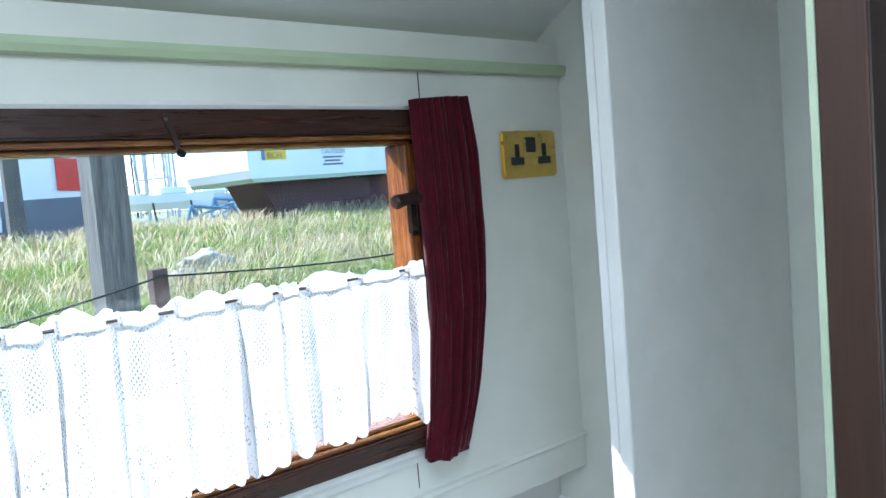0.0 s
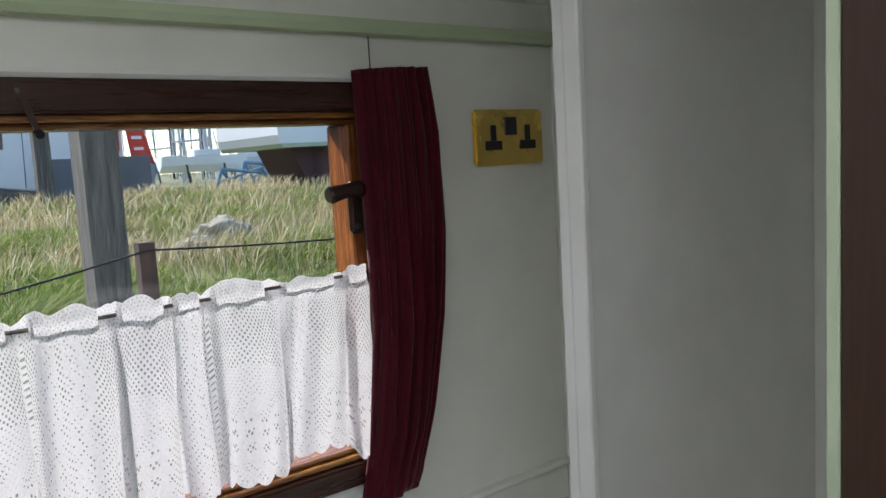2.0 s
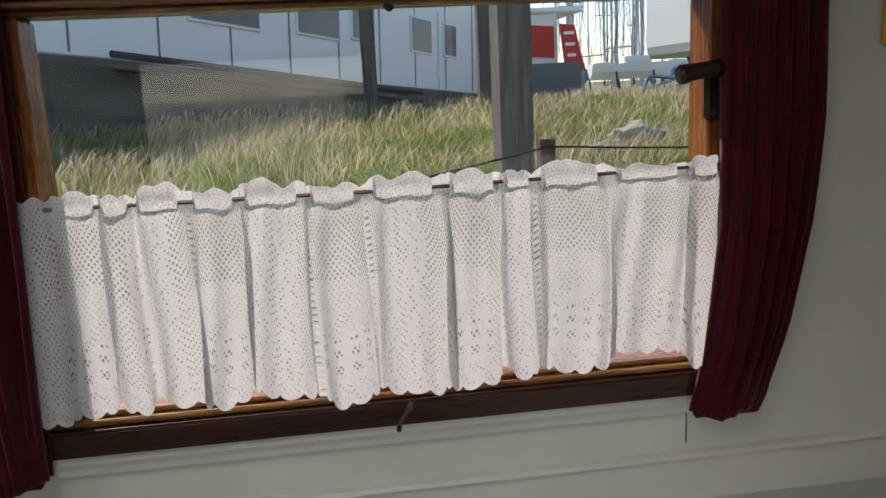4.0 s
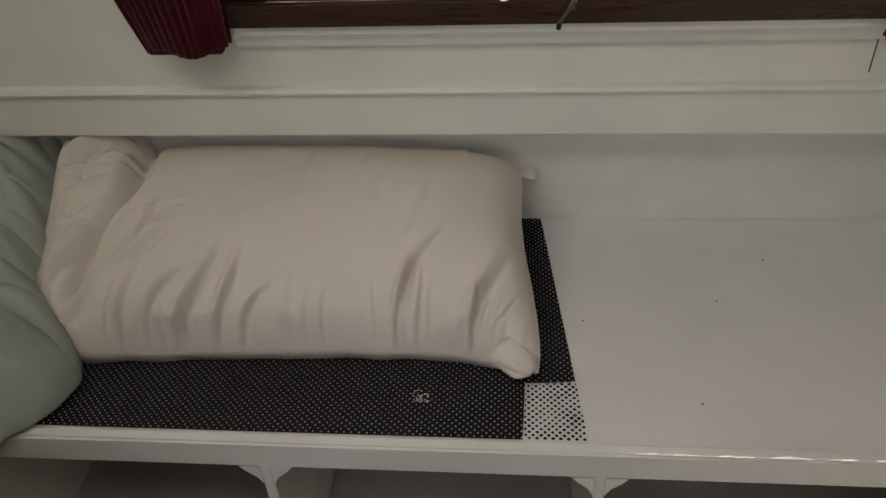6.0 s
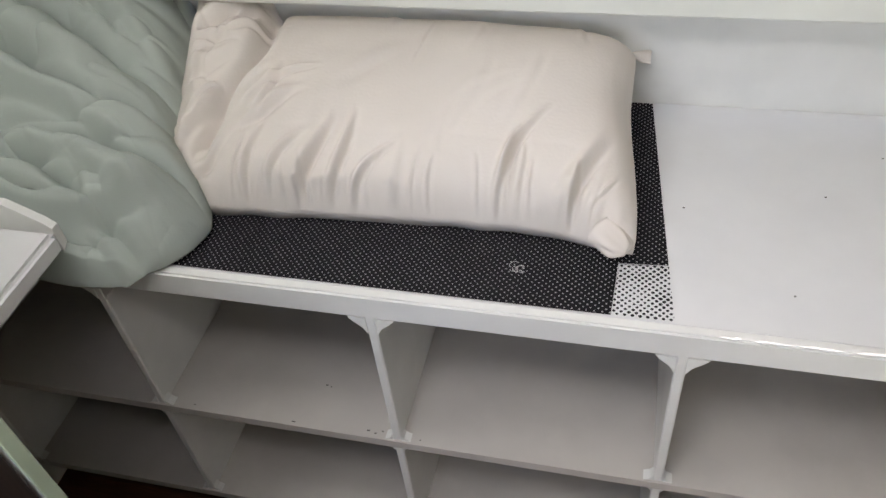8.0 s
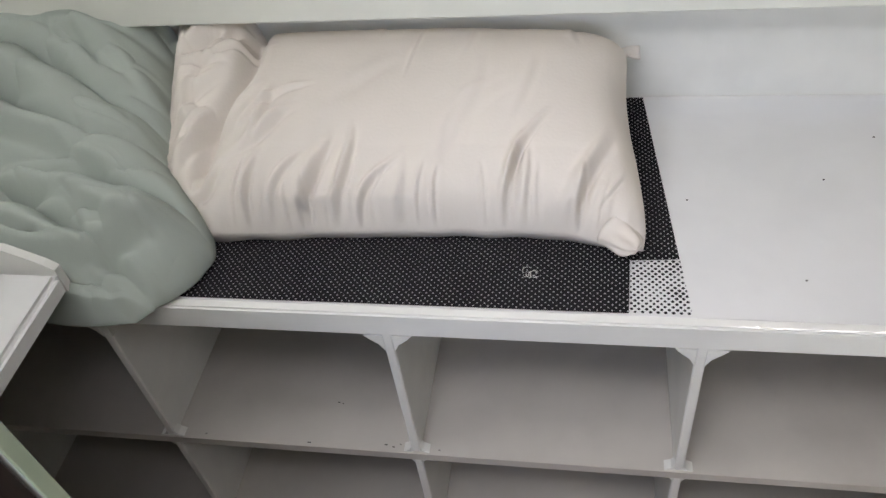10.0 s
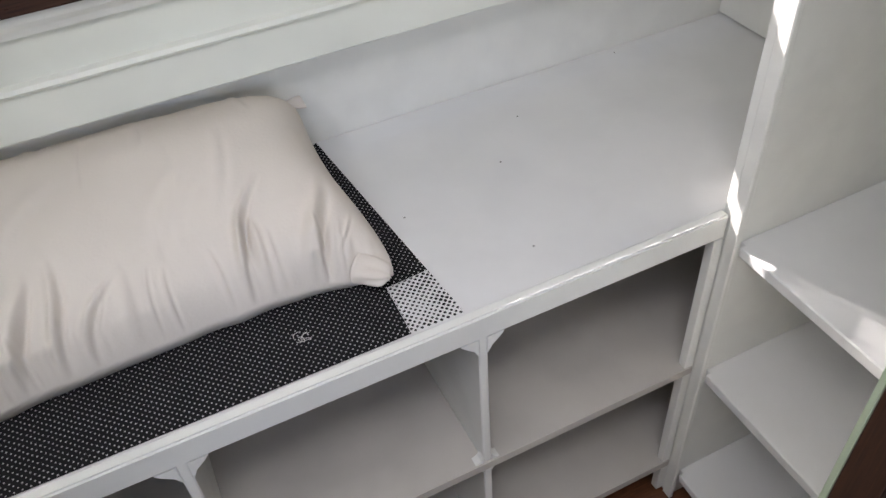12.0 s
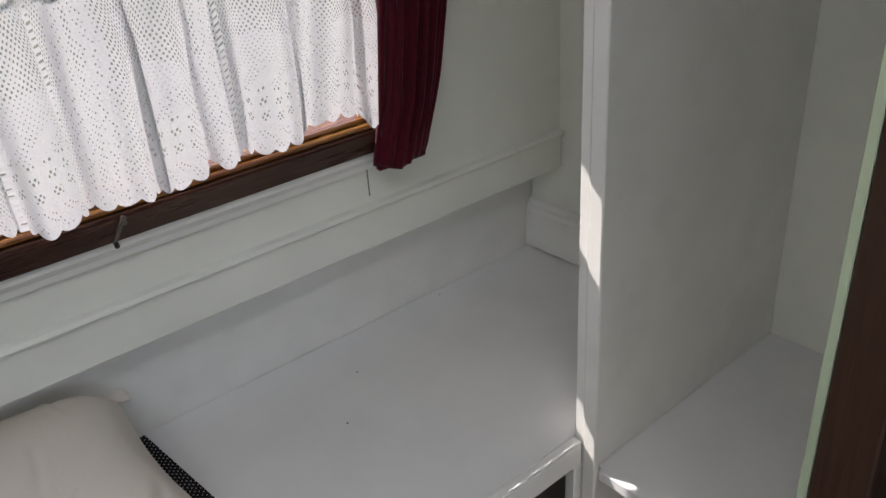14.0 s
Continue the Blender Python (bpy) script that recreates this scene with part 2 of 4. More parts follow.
def grass_material(name, ramp):
    m, t, b, out = nodes_material(name)
    g = t.nodes.new("ShaderNodeNewGeometry")
    r = t.nodes.new("ShaderNodeValToRGB")
    r.color_ramp.elements[0].color, r.color_ramp.elements[1].color = (*ramp[0][1], 1), (*ramp[-1][1], 1)
    for p, c in ramp[1:-1]:
        r.color_ramp.elements.new(p).color = (*c, 1)
    t.links.new(g.outputs["Random Per Island"], r.inputs[0])
    df, tl, mx = t.nodes.new("ShaderNodeBsdfDiffuse"), t.nodes.new("ShaderNodeBsdfTranslucent"), t.nodes.new("ShaderNodeMixShader")
    mx.inputs[0].default_value = 0.5
    t.links.new(r.outputs[0], df.inputs[0])
    t.links.new(r.outputs[0], tl.inputs[0])
    t.links.new(df.outputs[0], mx.inputs[1])
    t.links.new(tl.outputs[0], mx.inputs[2])
    t.links.new(mx.outputs[0], out.inputs[0])
    return m


GRASS = grass_material("long_grass", [(0, (0.055, 0.10, 0.018)), (0.3, (0.11, 0.18, 0.035)), (0.6, (0.19, 0.27, 0.06)), (0.85, (0.34, 0.36, 0.14)), (1, (0.50, 0.46, 0.27))])
STRAW = grass_material("straw_grass", [(0, (0.20, 0.15, 0.085)), (0.3, (0.34, 0.27, 0.15)), (0.7, (0.48, 0.42, 0.26)), (1, (0.62, 0.57, 0.42))])


# ---- mesh helpers ----
def link(name, bm, mat, parent=None, smooth=False):
    me = bpy.data.meshes.new(name)
    bm.to_mesh(me)
    bm.free()
    me.materials.append(mat)
    if smooth:
        for p in me.polygons:
            p.use_smooth = True
    ob = new(name, me)
    if parent:
        ob.parent = parent
    return ob


def part(name, bm, mat, parent, label="", smooth=False):
    ob = link(name, bm, mat, parent, smooth)
    return tagged(ob, label=label) if label else ob


def box(x0, x1, y0, y1, z0, z1, bevel=0.0015, bm=None, seg=1):
    """A bevelled block between two corners."""
    b = bmesh.new()
    v = bmesh.ops.create_cube(b, size=1)["verts"]
    bmesh.ops.scale(b, vec=(x1 - x0, y1 - y0, z1 - z0), verts=v)
    bmesh.ops.translate(b, vec=((x0 + x1) / 2, (y0 + y1) / 2, (z0 + z1) / 2), verts=v)
    if bevel:
        bmesh.ops.bevel(b, geom=b.edges[:], offset=bevel, segments=seg, affect="EDGES")
    if bm is None:
        return b
    tmp = bpy.data.meshes.new("tmp")
    b.to_mesh(tmp)
    bm.from_mesh(tmp)
    b.free()
    bpy.data.meshes.remove(tmp)
    return bm


def boxes(*rows, bevel=0.0015):
    bm = bmesh.new()
    for r in rows:
        box(*r, bevel=bevel, bm=bm)
    return bm


def tube(points, radius, sides=8, bm=None):
    """A round bar through points; radius is a number or one per point."""
    bm = bm or bmesh.new()
    rings = []
    pts = [Vector(p) for p in points]
    for i, p in enumerate(pts):
        d = (pts[min(i + 1, len(pts) - 1)] - pts[max(i - 1, 0)]).normalized()
        a = d.orthogonal().normalized() if abs(d.z) > 0.9 else d.cross(Vector((0, 0, 1))).normalized()
        b = d.cross(a)
        r = radius[i] if isinstance(radius, (list, tuple)) else radius
        rings.append([bm.verts.new(p + r * (math.cos(k * math.tau / sides) * a + math.sin(k * math.tau / sides) * b)) for k in range(sides)])
    for r0, r1 in zip(rings, rings[1:]):
        for k in range(sides):
            bm.faces.new((r0[k], r0[(k + 1) % sides], r1[(k + 1) % sides], r1[k]))
    bm.faces.new(rings[0][::-1])
    bm.faces.new(rings[-1])
    bmesh.ops.recalc_face_normals(bm, faces=bm.faces[:])
    return bm


def prism(outline, axis, a, b):
    """An outline (pairs) pushed from a to b along an axis: 'x' takes (y, z), 'y' takes (x, z), 'z' takes (x, y)."""
    bm = bmesh.new()

    def at(p, w):
        return {"x": (w, *p), "y": (p[0], w, p[1]), "z": (*p, w)}[axis]
    lo, hi = ([bm.verts.new(at(p, w)) for p in outline] for w in (a, b))
    bm.faces.new(lo)
    bm.faces.new(hi[::-1])
    n = len(outline)
    for i in range(n):
        bm.faces.new((lo[i], lo[(i + 1) % n], hi[(i + 1) % n], hi[i]))
    bmesh.ops.recalc_face_normals(bm, faces=bm.faces[:])
    return bm


def sheet(name, nu, nv, place, mat, parent=None, thickness=0.0):
    """A cloth or land surface: place(u, v) with u, v from 0 to 1."""
    verts = [place(i / nu, j / nv) for j in range(nv + 1) for i in range(nu + 1)]
    faces = [(j * (nu + 1) + i, j * (nu + 1) + i + 1, (j + 1) * (nu + 1) + i + 1, (j + 1) * (nu + 1) + i) for j in range(nv) for i in range(nu)]
    me = bpy.data.meshes.new(name)
    me.from_pydata(verts, [], faces)
    me.materials.append(mat)
    for p in me.polygons:
        p.use_smooth = True
    ob = new(name, me)
    if parent:
        ob.parent = parent
    if thickness:
        s = ob.modifiers.new("thickness", "SOLIDIFY")
        s.thickness, s.offset = thickness, 0
    return ob


def empty(name, at=(0, 0, 0)):
    ob = new(name)
    ob.empty_display_size = 0.05
    return ob


def smoothstep(a, b, x):
    t = min(1, max(0, (x - a) / (b - a)))
    return t * t * (3 - 2 * t)


def lerp(a, b, t):
    return a + (b - a) * t


def along(rows, x):
    """Straight steps between (x, value) rows."""
    for (x0, v0), (x1, v1) in zip(rows, rows[1:]):
        if x <= x1:
            return lerp(v0, v1, min(1, max(0, (x - x0) / (x1 - x0))))
    return rows[-1][1]


def curve(rows, x):
    """A smooth curve through (x, value) rows."""
    n = len(rows)
    if x <= rows[0][0]:
        return rows[0][1]
    for k in range(n - 1):
        (x0, v0), (x1, v1) = rows[k], rows[k + 1]
        if x <= x1:
            t, h = (x - x0) / (x1 - x0), x1 - x0
            s0 = (v1 - rows[k - 1][1]) / (x1 - rows[k - 1][0]) if k else (v1 - v0) / h
            s1 = (rows[k + 2][1] - v0) / (rows[k + 2][0] - x0) if k + 2 < n else (v1 - v0) / h
            return (2 * t ** 3 - 3 * t * t + 1) * v0 + (t ** 3 - 2 * t * t + t) * h * s0 + (3 * t * t - 2 * t ** 3) * v1 + (t ** 3 - t * t) * h * s1
    return rows[-1][1]


# ---- plan ----
XW, XE = -1.10, 0.885          # side walls
GL, GR_ = -0.362, 0.394        # glass, across
GB, GT = 1.075, 1.520          # glass, up
BUNK = 0.690                   # bunk surface
RAILY = -0.375                 # bunk front
PANELY = -0.395                # face of the shelving's back panel
DOORY = -0.750                 # inner face of the doorway's partition
DX0, DX1 = -0.430, 0.201       # doorway
CORR = -1.80                   # far side of the corridor


def structure(ob, label, category):
    return tagged(ob, label, category, kind="structure")


def roof_z(y):
    """Underside of the low arched roof."""
    c = -0.86
    return 1.655 + 0.36 * (1 - ((y - c) / (0.94)) ** 2)


floor = structure(link("floor", box(-1.6, 1.6, CORR - 0.05, 0.12, -0.06, -0.012, 0), FLOORWOOD), "dark brown boarded wooden floor", "floor")

wall = structure(link("wall_window", boxes(
    (XW - 0.06, GL - 0.05, 0.0, 0.06, 0.872, 1.70), (GR_ + 0.05, XE + 0.06, 0.0, 0.06, 0.872, 1.70),
    (GL - 0.05, GR_ + 0.05, 0.0, 0.06, 0.872, 1.030), (GL - 0.05, GR_ + 0.05, 0.0, 0.06, 1.575, 1.70),
    bevel=0), CREAM), "cream painted outer wall below and around the window", "wall")
structure(link("wall_recess", box(XW - 0.06, XE + 0.06, 0.072, 0.12, -0.06, 0.90, 0), PAINT), "white painted recessed wall behind the bunk", "wall")
part("lower_band", box(XW, 0.80, -0.006, 0.0005, 0.872, 0.936, 0.003), CREAM, wall)
part("ridge_moulding", prism([(-0.011, 0.934), (-0.013, 0.938), (-0.010, 0.943), (0.001, 0.945), (0.001, 0.932)], "x", XW, 0.80), CREAM, wall)
part("apron_moulding", prism([(-0.003, 1.000), (-0.010, 1.001), (-0.013, 1.010), (-0.022, 1.020), (-0.022, 1.0325), (0.001, 1.0325), (0.001, 1.000)], "x", GL - 0.03, GR_ + 0.02), PAINT, wall)
part("head_bead", prism([(-0.016, 1.572), (-0.018, 1.577), (-0.016, 1.582), (0.001, 1.584), (0.001, 1.572)], "x", XW, GR_ + 0.02), PAINT, wall)
for x, z0, z1 in ((0.381, 0.955, 0.998), (0.450, 1.592, 1.636)):
    part("panel_joint", box(x - 0.0006, x + 0.0006, -0.0012, 0.0005, z0, z1, 0), CRACK, wall)
structure(link("trim", prism([(-0.016, 1.637), (-0.020, 1.646), (-0.020, 1.655), (0.001, 1.657), (0.001, 1.635)], "x", XW, XE), CORNICE), "pale green cornice moulding under the ceiling", "trim")

structure(sheet("ceiling", 4, 40, lambda u, v: (lerp(-1.66, 1.66, u), lerp(0.08, CORR - 0.06, v), roof_z(lerp(0.0, CORR, v))), CEIL, thickness=0.03), "white painted low arched ceiling", "ceiling")

east = structure(link("wall_east", boxes((XE, XE + 0.06, DOORY - 0.02, 0.07, -0.06, 2.05), (0.80, XE, PANELY + 0.02, 0.071, 0.0, 1.9), bevel=0), CREAM), "cream painted end wall", "wall")
part("end_skirting", prism([(0.7995, 0.694), (0.782, 0.694), (0.782, 0.770), (0.787, 0.776), (0.786, 0.783), (0.792, 0.790), (0.7995, 0.792)][::-1], "y", PANELY + 0.02, 0.070), PAINT, east)
structure(link("wall_west", box(XW - 0.06, XW, DOORY - 0.02, 0.07, -0.06, 2.05, 0), CREAM), "cream painted end wall behind the bedding", "wall")

part_wall = structure(link("wall_doorway", boxes((XW, DX0, DOORY - 0.010, DOORY, -0.01, 2.02), (DX1, XE, DOORY - 0.005, DOORY, -0.01, 2.02), (DX0, DX1, DOORY - 0.005, DOORY, 1.90, 2.02), bevel=0), CREAM), "thin painted partition with an open doorway", "wall")
for x0, x1, d in ((DX0, DX0 + 0.003, 0.0115), (DX1 - 0.003, DX1, 0.0055)):
    part("green_edge", box(x0, x1, DOORY - d, DOORY + 0.001, 0, 1.90, 0.0008), GREEN, part_wall, "chipped pale green painted edge")
structure(link("wall_corridor_lining", boxes((-1.6, DX0 - 0.002, DOORY - 0.040, DOORY - 0.0125, -0.01, 2.02), (0.90, 1.6, DOORY - 0.040, DOORY - 0.0125, -0.01, 2.02), (DX0, 0.90, DOORY - 0.040, DOORY - 0.0125, 1.91, 2.02)), DOORWOOD), "dark mahogany corridor panelling", "wall")
structure(link("wall_corridor", boxes((-1.66, -0.90, CORR - 0.06, CORR, -0.06, 2.05), (0.10, 1.66, CORR - 0.06, CORR, -0.06, 2.05), (-0.90, 0.10, CORR - 0.06, CORR, -0.06, 0.95), (-0.90, 0.10, CORR - 0.06, CORR, 1.58, 2.05), bevel=0), CREAM), "cream painted corridor wall", "wall")
cw = structure(empty("window_2"), "plain timber corridor window", "window")
for row in ((-0.90, 0.10, CORR - 0.05, CORR - 0.001, 0.95, 0.98), (-0.90, 0.10, CORR - 0.05, CORR - 0.001, 1.55, 1.58), (-0.90, -0.87, CORR - 0.05, CORR - 0.001, 0.9805, 1.5495), (0.07, 0.10, CORR - 0.05, CORR - 0.001, 0.9805, 1.5495)):
    part("window_frame", box(*row, bevel=0.002), DARKWOOD, cw)
# unseen frame added round the overhead fill lamp; the ceiling has no opening
structure(link("window_fill_frame", boxes((-1.22, 0.82, -1.30, -1.27, 1.935, 1.985), (-1.22, 0.82, -0.85, -0.82, 1.935, 1.985), (-1.25, -1.2205, -1.30, -0.82, 1.935, 1.985), (0.8205, 0.85, -1.30, -0.82, 1.935, 1.985)), PAINT), "white painted frame added round the unseen corridor fill lamp", "window")
structure(link("wall_corridor_end", boxes((-1.66, -1.60, CORR, 0.06, -0.06, 2.05), (1.60, 1.66, CORR, 0.06, -0.06, 2.05), bevel=0), CREAM), "cream painted corridor end wall", "wall")


# ---- window ----
def build_window():
    w = structure(empty("window_1"), "wide varnished timber window with one clear pane", "window")
    for nm, rows, mt in (
            ("head_frame", (GL - 0.055, GR_ + 0.055, -0.034, 0.055, GT + 0.014, GT + 0.050), DARKWOOD),
            ("bottom_frame", (GL - 0.055, GR_ + 0.055, -0.034, 0.055, GB - 0.042, GB - 0.011), DARKWOOD),
            ("side_frame", (GL - 0.055, GL - 0.026, -0.030, 0.055, GB - 0.0105, GT + 0.0135), DARKWOOD),
            ("side_frame", (GR_ + 0.026, GR_ + 0.055, -0.030, 0.055, GB - 0.0105, GT + 0.0135), DARKWOOD)):
        part(nm, box(*rows, bevel=0.003, seg=2), mt, w)
    sash = part("sash", boxes((GL - 0.0255, GR_ + 0.0255, -0.024, 0.040, GT + 0.0052, GT + 0.0135), (GL - 0.022, GR_ + 0.022, -0.012, 0.036, GT - 0.002, GT + 0.0048),
                              (GL - 0.0255, GR_ + 0.0255, -0.024, 0.040, GB - 0.0105, GB - 0.003), (GL - 0.022, GR_ + 0.022, -0.014, 0.036, GB - 0.0026, GB + 0.004), bevel=0.002), ORANGEWOOD, w, "orange varnished softwood sash rails")
    for x0, x1 in ((GL - 0.0255, GL - 0.001), (GR_ + 0.001, GR_ + 0.0255)):
        part("sash_stile", boxes((x0, x1, -0.018, 0.036, GB + 0.0045, GT - 0.0025), bevel=0.003), ORANGEUP, w, "orange varnished sash stile")
    pane = part("pane", box(GL - 0.004, GR_ + 0.004, 0.018, 0.022, GB - 0.002, GT + 0.002, 0), GLASS, w)
    pane.visible_shadow = False
    lever = part("handle", boxes((0.387, 0.408, -0.027, -0.0185, 1.372, 1.442), bevel=0.005), BROWNMETAL, w, "dark bronze lever handle")
    part("lever", tube([(0.398, -0.024, 1.430), (0.397, -0.040, 1.432), (0.388, -0.046, 1.432), (0.366, -0.047, 1.430), (0.348, -0.047, 1.427), (0.344, -0.047, 1.4265)], [0.010, 0.011, 0.010, 0.0095, 0.0115, 0.009], 14), BROWNMETAL, lever)
    part("screw", tube([(0.3975, -0.0268, 1.382), (0.3975, -0.029, 1.382)], 0.004, 10), STEEL, lever)
    for z, dz, wd, s in ((GT + 0.042, 0.047, 0.0042, 1), (GB - 0.014, 0.026, 0.0022, -1)):
        c = part("catch", prism([(0.013 - s * 0.011, z), (0.013 - s * 0.011 + s * wd * 2, z + 0.003), (0.013 + s * 0.011, z - dz), (0.013 + s * (0.011 - wd), z - dz - 0.002)], "y", -0.039, -0.0345), BROWNMETAL if s > 0 else STEEL, w, "small worn metal turn catch")
        part("tip", tube([(0.013 + s * 0.008, -0.036, z - dz - 0.001), (0.013 + s * 0.009, -0.043, z - dz - 0.003)], 0.0048 if s > 0 else 0.003, 10), BLACK, c, "black rubber tip")
        part("rivet", tube([(0.013 - s * 0.007, -0.0388, z - 0.006), (0.013 - s * 0.007, -0.0405, z - 0.006)], 0.0025, 10), STEEL, c)
    return w


build_window()


# ---- lace half curtain ----
def lace_curtain():
    th = tagged(empty("lace_curtain"), "white lace half curtain with scalloped hem on a thin rod", "curtain")
    x0, x1, zr = -0.392, 0.405, 1.318
    part("rod", tube([(x0 - 0.02, -0.030, zr), (0, -0.031, zr - 0.003), (x1 + 0.012, -0.030, zr + 0.002)], 0.0022, 8), STEEL, th, "thin steel curtain rod")
    cloth_w = 1.20
    rnd = random.Random(5)
    ph = [rnd.uniform(0, 6.3) for _ in range(8)]
    # pleat lines: the cloth runs flat, then doubles back
    cuts = [0.0]
    for w in (55, 75, 50, 80, 80, 105, 90, 130, 95, 55, 125, 140, 60):
        cuts.append(cuts[-1] + w / 1140 * cloth_w)
    step = [0.9, 0.1, 0.8, 0.0, 0.7, 0.25, 0.9, 0.4, 0.85, 0.05, 0.6, 0.2, 0.75]
    drop = [0.0, 0.006, 0.004, -0.006, 0.003, 0.002, 0.010, 0.012, 0.004, 0.010, -0.004, -0.010, 0.006]

    def pleat(sv):
        for k, (a, b) in enumerate(zip(cuts, cuts[1:])):
            if sv <= b:
                t = (sv - a) / (b - a)
                return k, t
        return len(cuts) - 1, 1.0

    def fold(u, v):
        sv = u * cloth_w
        k, t = pleat(sv)
        deep = 0.35 + 0.65 * smoothstep(0.02, 0.35, v)
        bulge = math.sin(math.pi * t) ** 0.7
        k = min(k, len(step) - 1)
        lap = lerp(step[k], step[min(k + 1, len(step) - 1)], smoothstep(0.90, 1.0, t))
        y = (0.010 + 0.004 * math.sin(3.1 * k)) * bulge + 0.016 * lap - 0.010 + 0.0008 * math.sin(2 * math.pi * sv / 0.031 + ph[2] + 2.5 * v) + 0.0040 * math.sin(2 * math.pi * sv / 0.050 + ph[3] + 1.6 * math.sin(2.2 * v + k))
        dx = -0.06 * (cuts[min(k + 1, len(cuts) - 1)] - cuts[k]) * math.sin(2 * math.pi * t) + 0.005 * math.sin(2.4 * v + 1.9 * k)
        return y * deep, dx * deep

    def scallop(u):
        sv = u * cloth_w
        k, t = pleat(sv)
        return drop[min(k, len(drop) - 1)] * math.sin(math.pi * t) ** 0.4 + 0.007 * math.sin(math.pi * t) ** 0.8 + 0.008 * abs(math.sin(math.pi * sv / 0.027)) ** 0.6 + 0.006 * math.sin(2 * math.pi * sv / 0.23 + 1)

    def head(u):
        k, t = pleat(u * cloth_w)
        return 0.007 + 0.009 * math.sin(math.pi * t) ** 0.5 * (0.5 + 0.5 * math.sin(2.7 * k)) + 0.005 * abs(math.sin(7 * t + k)) - 0.002 + 0.009 * noise.noise((u * 27, 3.3, 1.0)) + 0.002 * noise.noise((u * 90, 1.3, 1.0))

    def place(u, v):
        y, dx = fold(u, v)
        k, t = pleat(u * cloth_w)
        top, bot = zr + head(u), 1.097 - scallop(u)
        z = lerp(top, bot, v)
        near = math.exp(-((z - zr) / 0.010) ** 2)
        return (lerp(x0, x1, u) + dx, -0.036 - y * (1 - 0.75 * near) - 0.005 * near * (1 if 0.12 < t < 0.8 else -1.4), z)
    nu, nv = 640, 160
    ob = sheet("cloth", nu, nv, place, LACE, th)

    def dense(u, v):
        """How closed the weave is: filet ground, cottages, leaf borders and a solid scalloped hem."""
        sv, h = u * cloth_w, (1 - v) * 0.245
        cell = (sv % 0.205) - 0.1025
        band = noise.noise((sv * 30, h * 30, 3.1))
        d = 0.68
        if 0.135 < h < 0.212:
            d = 0.46 + 0.30 * noise.noise((sv * 95, h * 95, 1.7))
        if abs(cell) < 0.050 and 0.032 < h < 0.080:
            d = 1.15
            if abs((abs(cell) % 0.020) - 0.010) < 0.0045 and abs((h % 0.018) - 0.009) < 0.0045:
                d = 0.2
        elif abs(cell) < 0.062 - (h - 0.080) * 1.1 and 0.080 <= h < 0.110:
            d = 1.1 if math.sin((cell + h) * 900) > -0.7 else 0.5
        elif abs(cell) < 0.066 and 0.110 <= h < 0.148 and (cell / 0.066) ** 2 + ((h - 0.105) / 0.040) ** 2 < 1:
            d = 0.85
        elif abs(abs(cell) - 0.086) < 0.014:
            d = 1.05 if math.sin(sv * 420 + 2 * math.sin(h * 220)) * math.sin(h * 300) > -0.15 else 0.58
        elif h < 0.032:
            d = 1.0 if math.sin(sv * 233 + h * 260) > -0.2 else 0.70
        if h < 0.007:
            d = 1.25
        elif h > 0.225:
            d = 0.85
        return d + 0.10 * band
    me = ob.data
    wv = me.attributes.new("weave", "FLOAT", "POINT")
    uvv = me.attributes.new("cloth", "FLOAT_VECTOR", "POINT")
    dv = np.array([dense(i / nu, j / nv) for j in range(nv + 1) for i in range(nu + 1)], dtype=np.float32)
    cv = np.array([(i / nu * cloth_w, (1 - j / nv) * 0.245, 0) for j in range(nv + 1) for i in range(nu + 1)], dtype=np.float32)
    wv.data.foreach_set("value", dv)
    uvv.data.foreach_set("vector", cv.ravel())
    return th


lace_curtain()


# ---- maroon curtains ----
def drape(inner, outer, z0, z1, seed, flip, shade):
    """A gathered curtain held in at its foot. inner, outer: rows of (height, x)."""
    th = tagged(empty("curtain"), shade, "curtain", group="window curtains")
    rnd = random.Random(seed)
    p = [rnd.uniform(0, 6.3) for _ in range(5)]

    def front(u, v):
        z = lerp(z1, z0, v) + 0.004 * math.sin(9 * u + p[0]) * (v > 0.9) + 0.006 * (1 - v) * u
        x = lerp(along(inner, z), along(outer, z), u)
        amp = 0.0045 + 0.003 * math.sin(3 * v + p[1] + 4 * u)
        y = amp * math.sin(2 * math.pi * (u + 0.07 * math.sin(5 * u + p[4])) * 4.5 + 1.1 * math.sin(3 * v + p[2])) + 0.003 * math.sin(2 * math.pi * u * 12 + 3 * v + p[3])
        y *= 1 - 0.75 * smoothstep(0.85, 1.0, v)
        belly = 0.020 * math.sin(math.pi * min(1, max(0, u)) ** 0.8)
        return (x, -0.042 - belly - y - 0.006 * math.sin(math.pi * v), z)
    c = sheet("cloth", 70, 90, front, VELVET, th, thickness=0.004)
    back = sheet("lining", 12, 40, lambda u, v: (lerp(along(inner, lerp(z1, z0, v)) + 0.004, along(outer, lerp(z1, z0, v)) - 0.006, u), -0.0375, lerp(z1 - 0.004, z0 + 0.006, v)), VELVET, th, thickness=0.002)
    part("hem", boxes((min(along(inner, z0), along(outer, z0)) + 0.004, max(along(inner, z0), along(outer, z0)) - 0.004, -0.052, -0.040, z0 - 0.004, z0 + 0.006), bevel=0.003), VELVET, th)
    tube_b = tube([(lerp(inner[-1][1], outer[-1][1], 0.08), -0.040, z1 - 0.012), (lerp(inner[-1][1], outer[-1][1], 0.92), -0.040, z1 - 0.010)], 0.002, 6)
    part("wire", tube_b, STEEL, th)
    return th


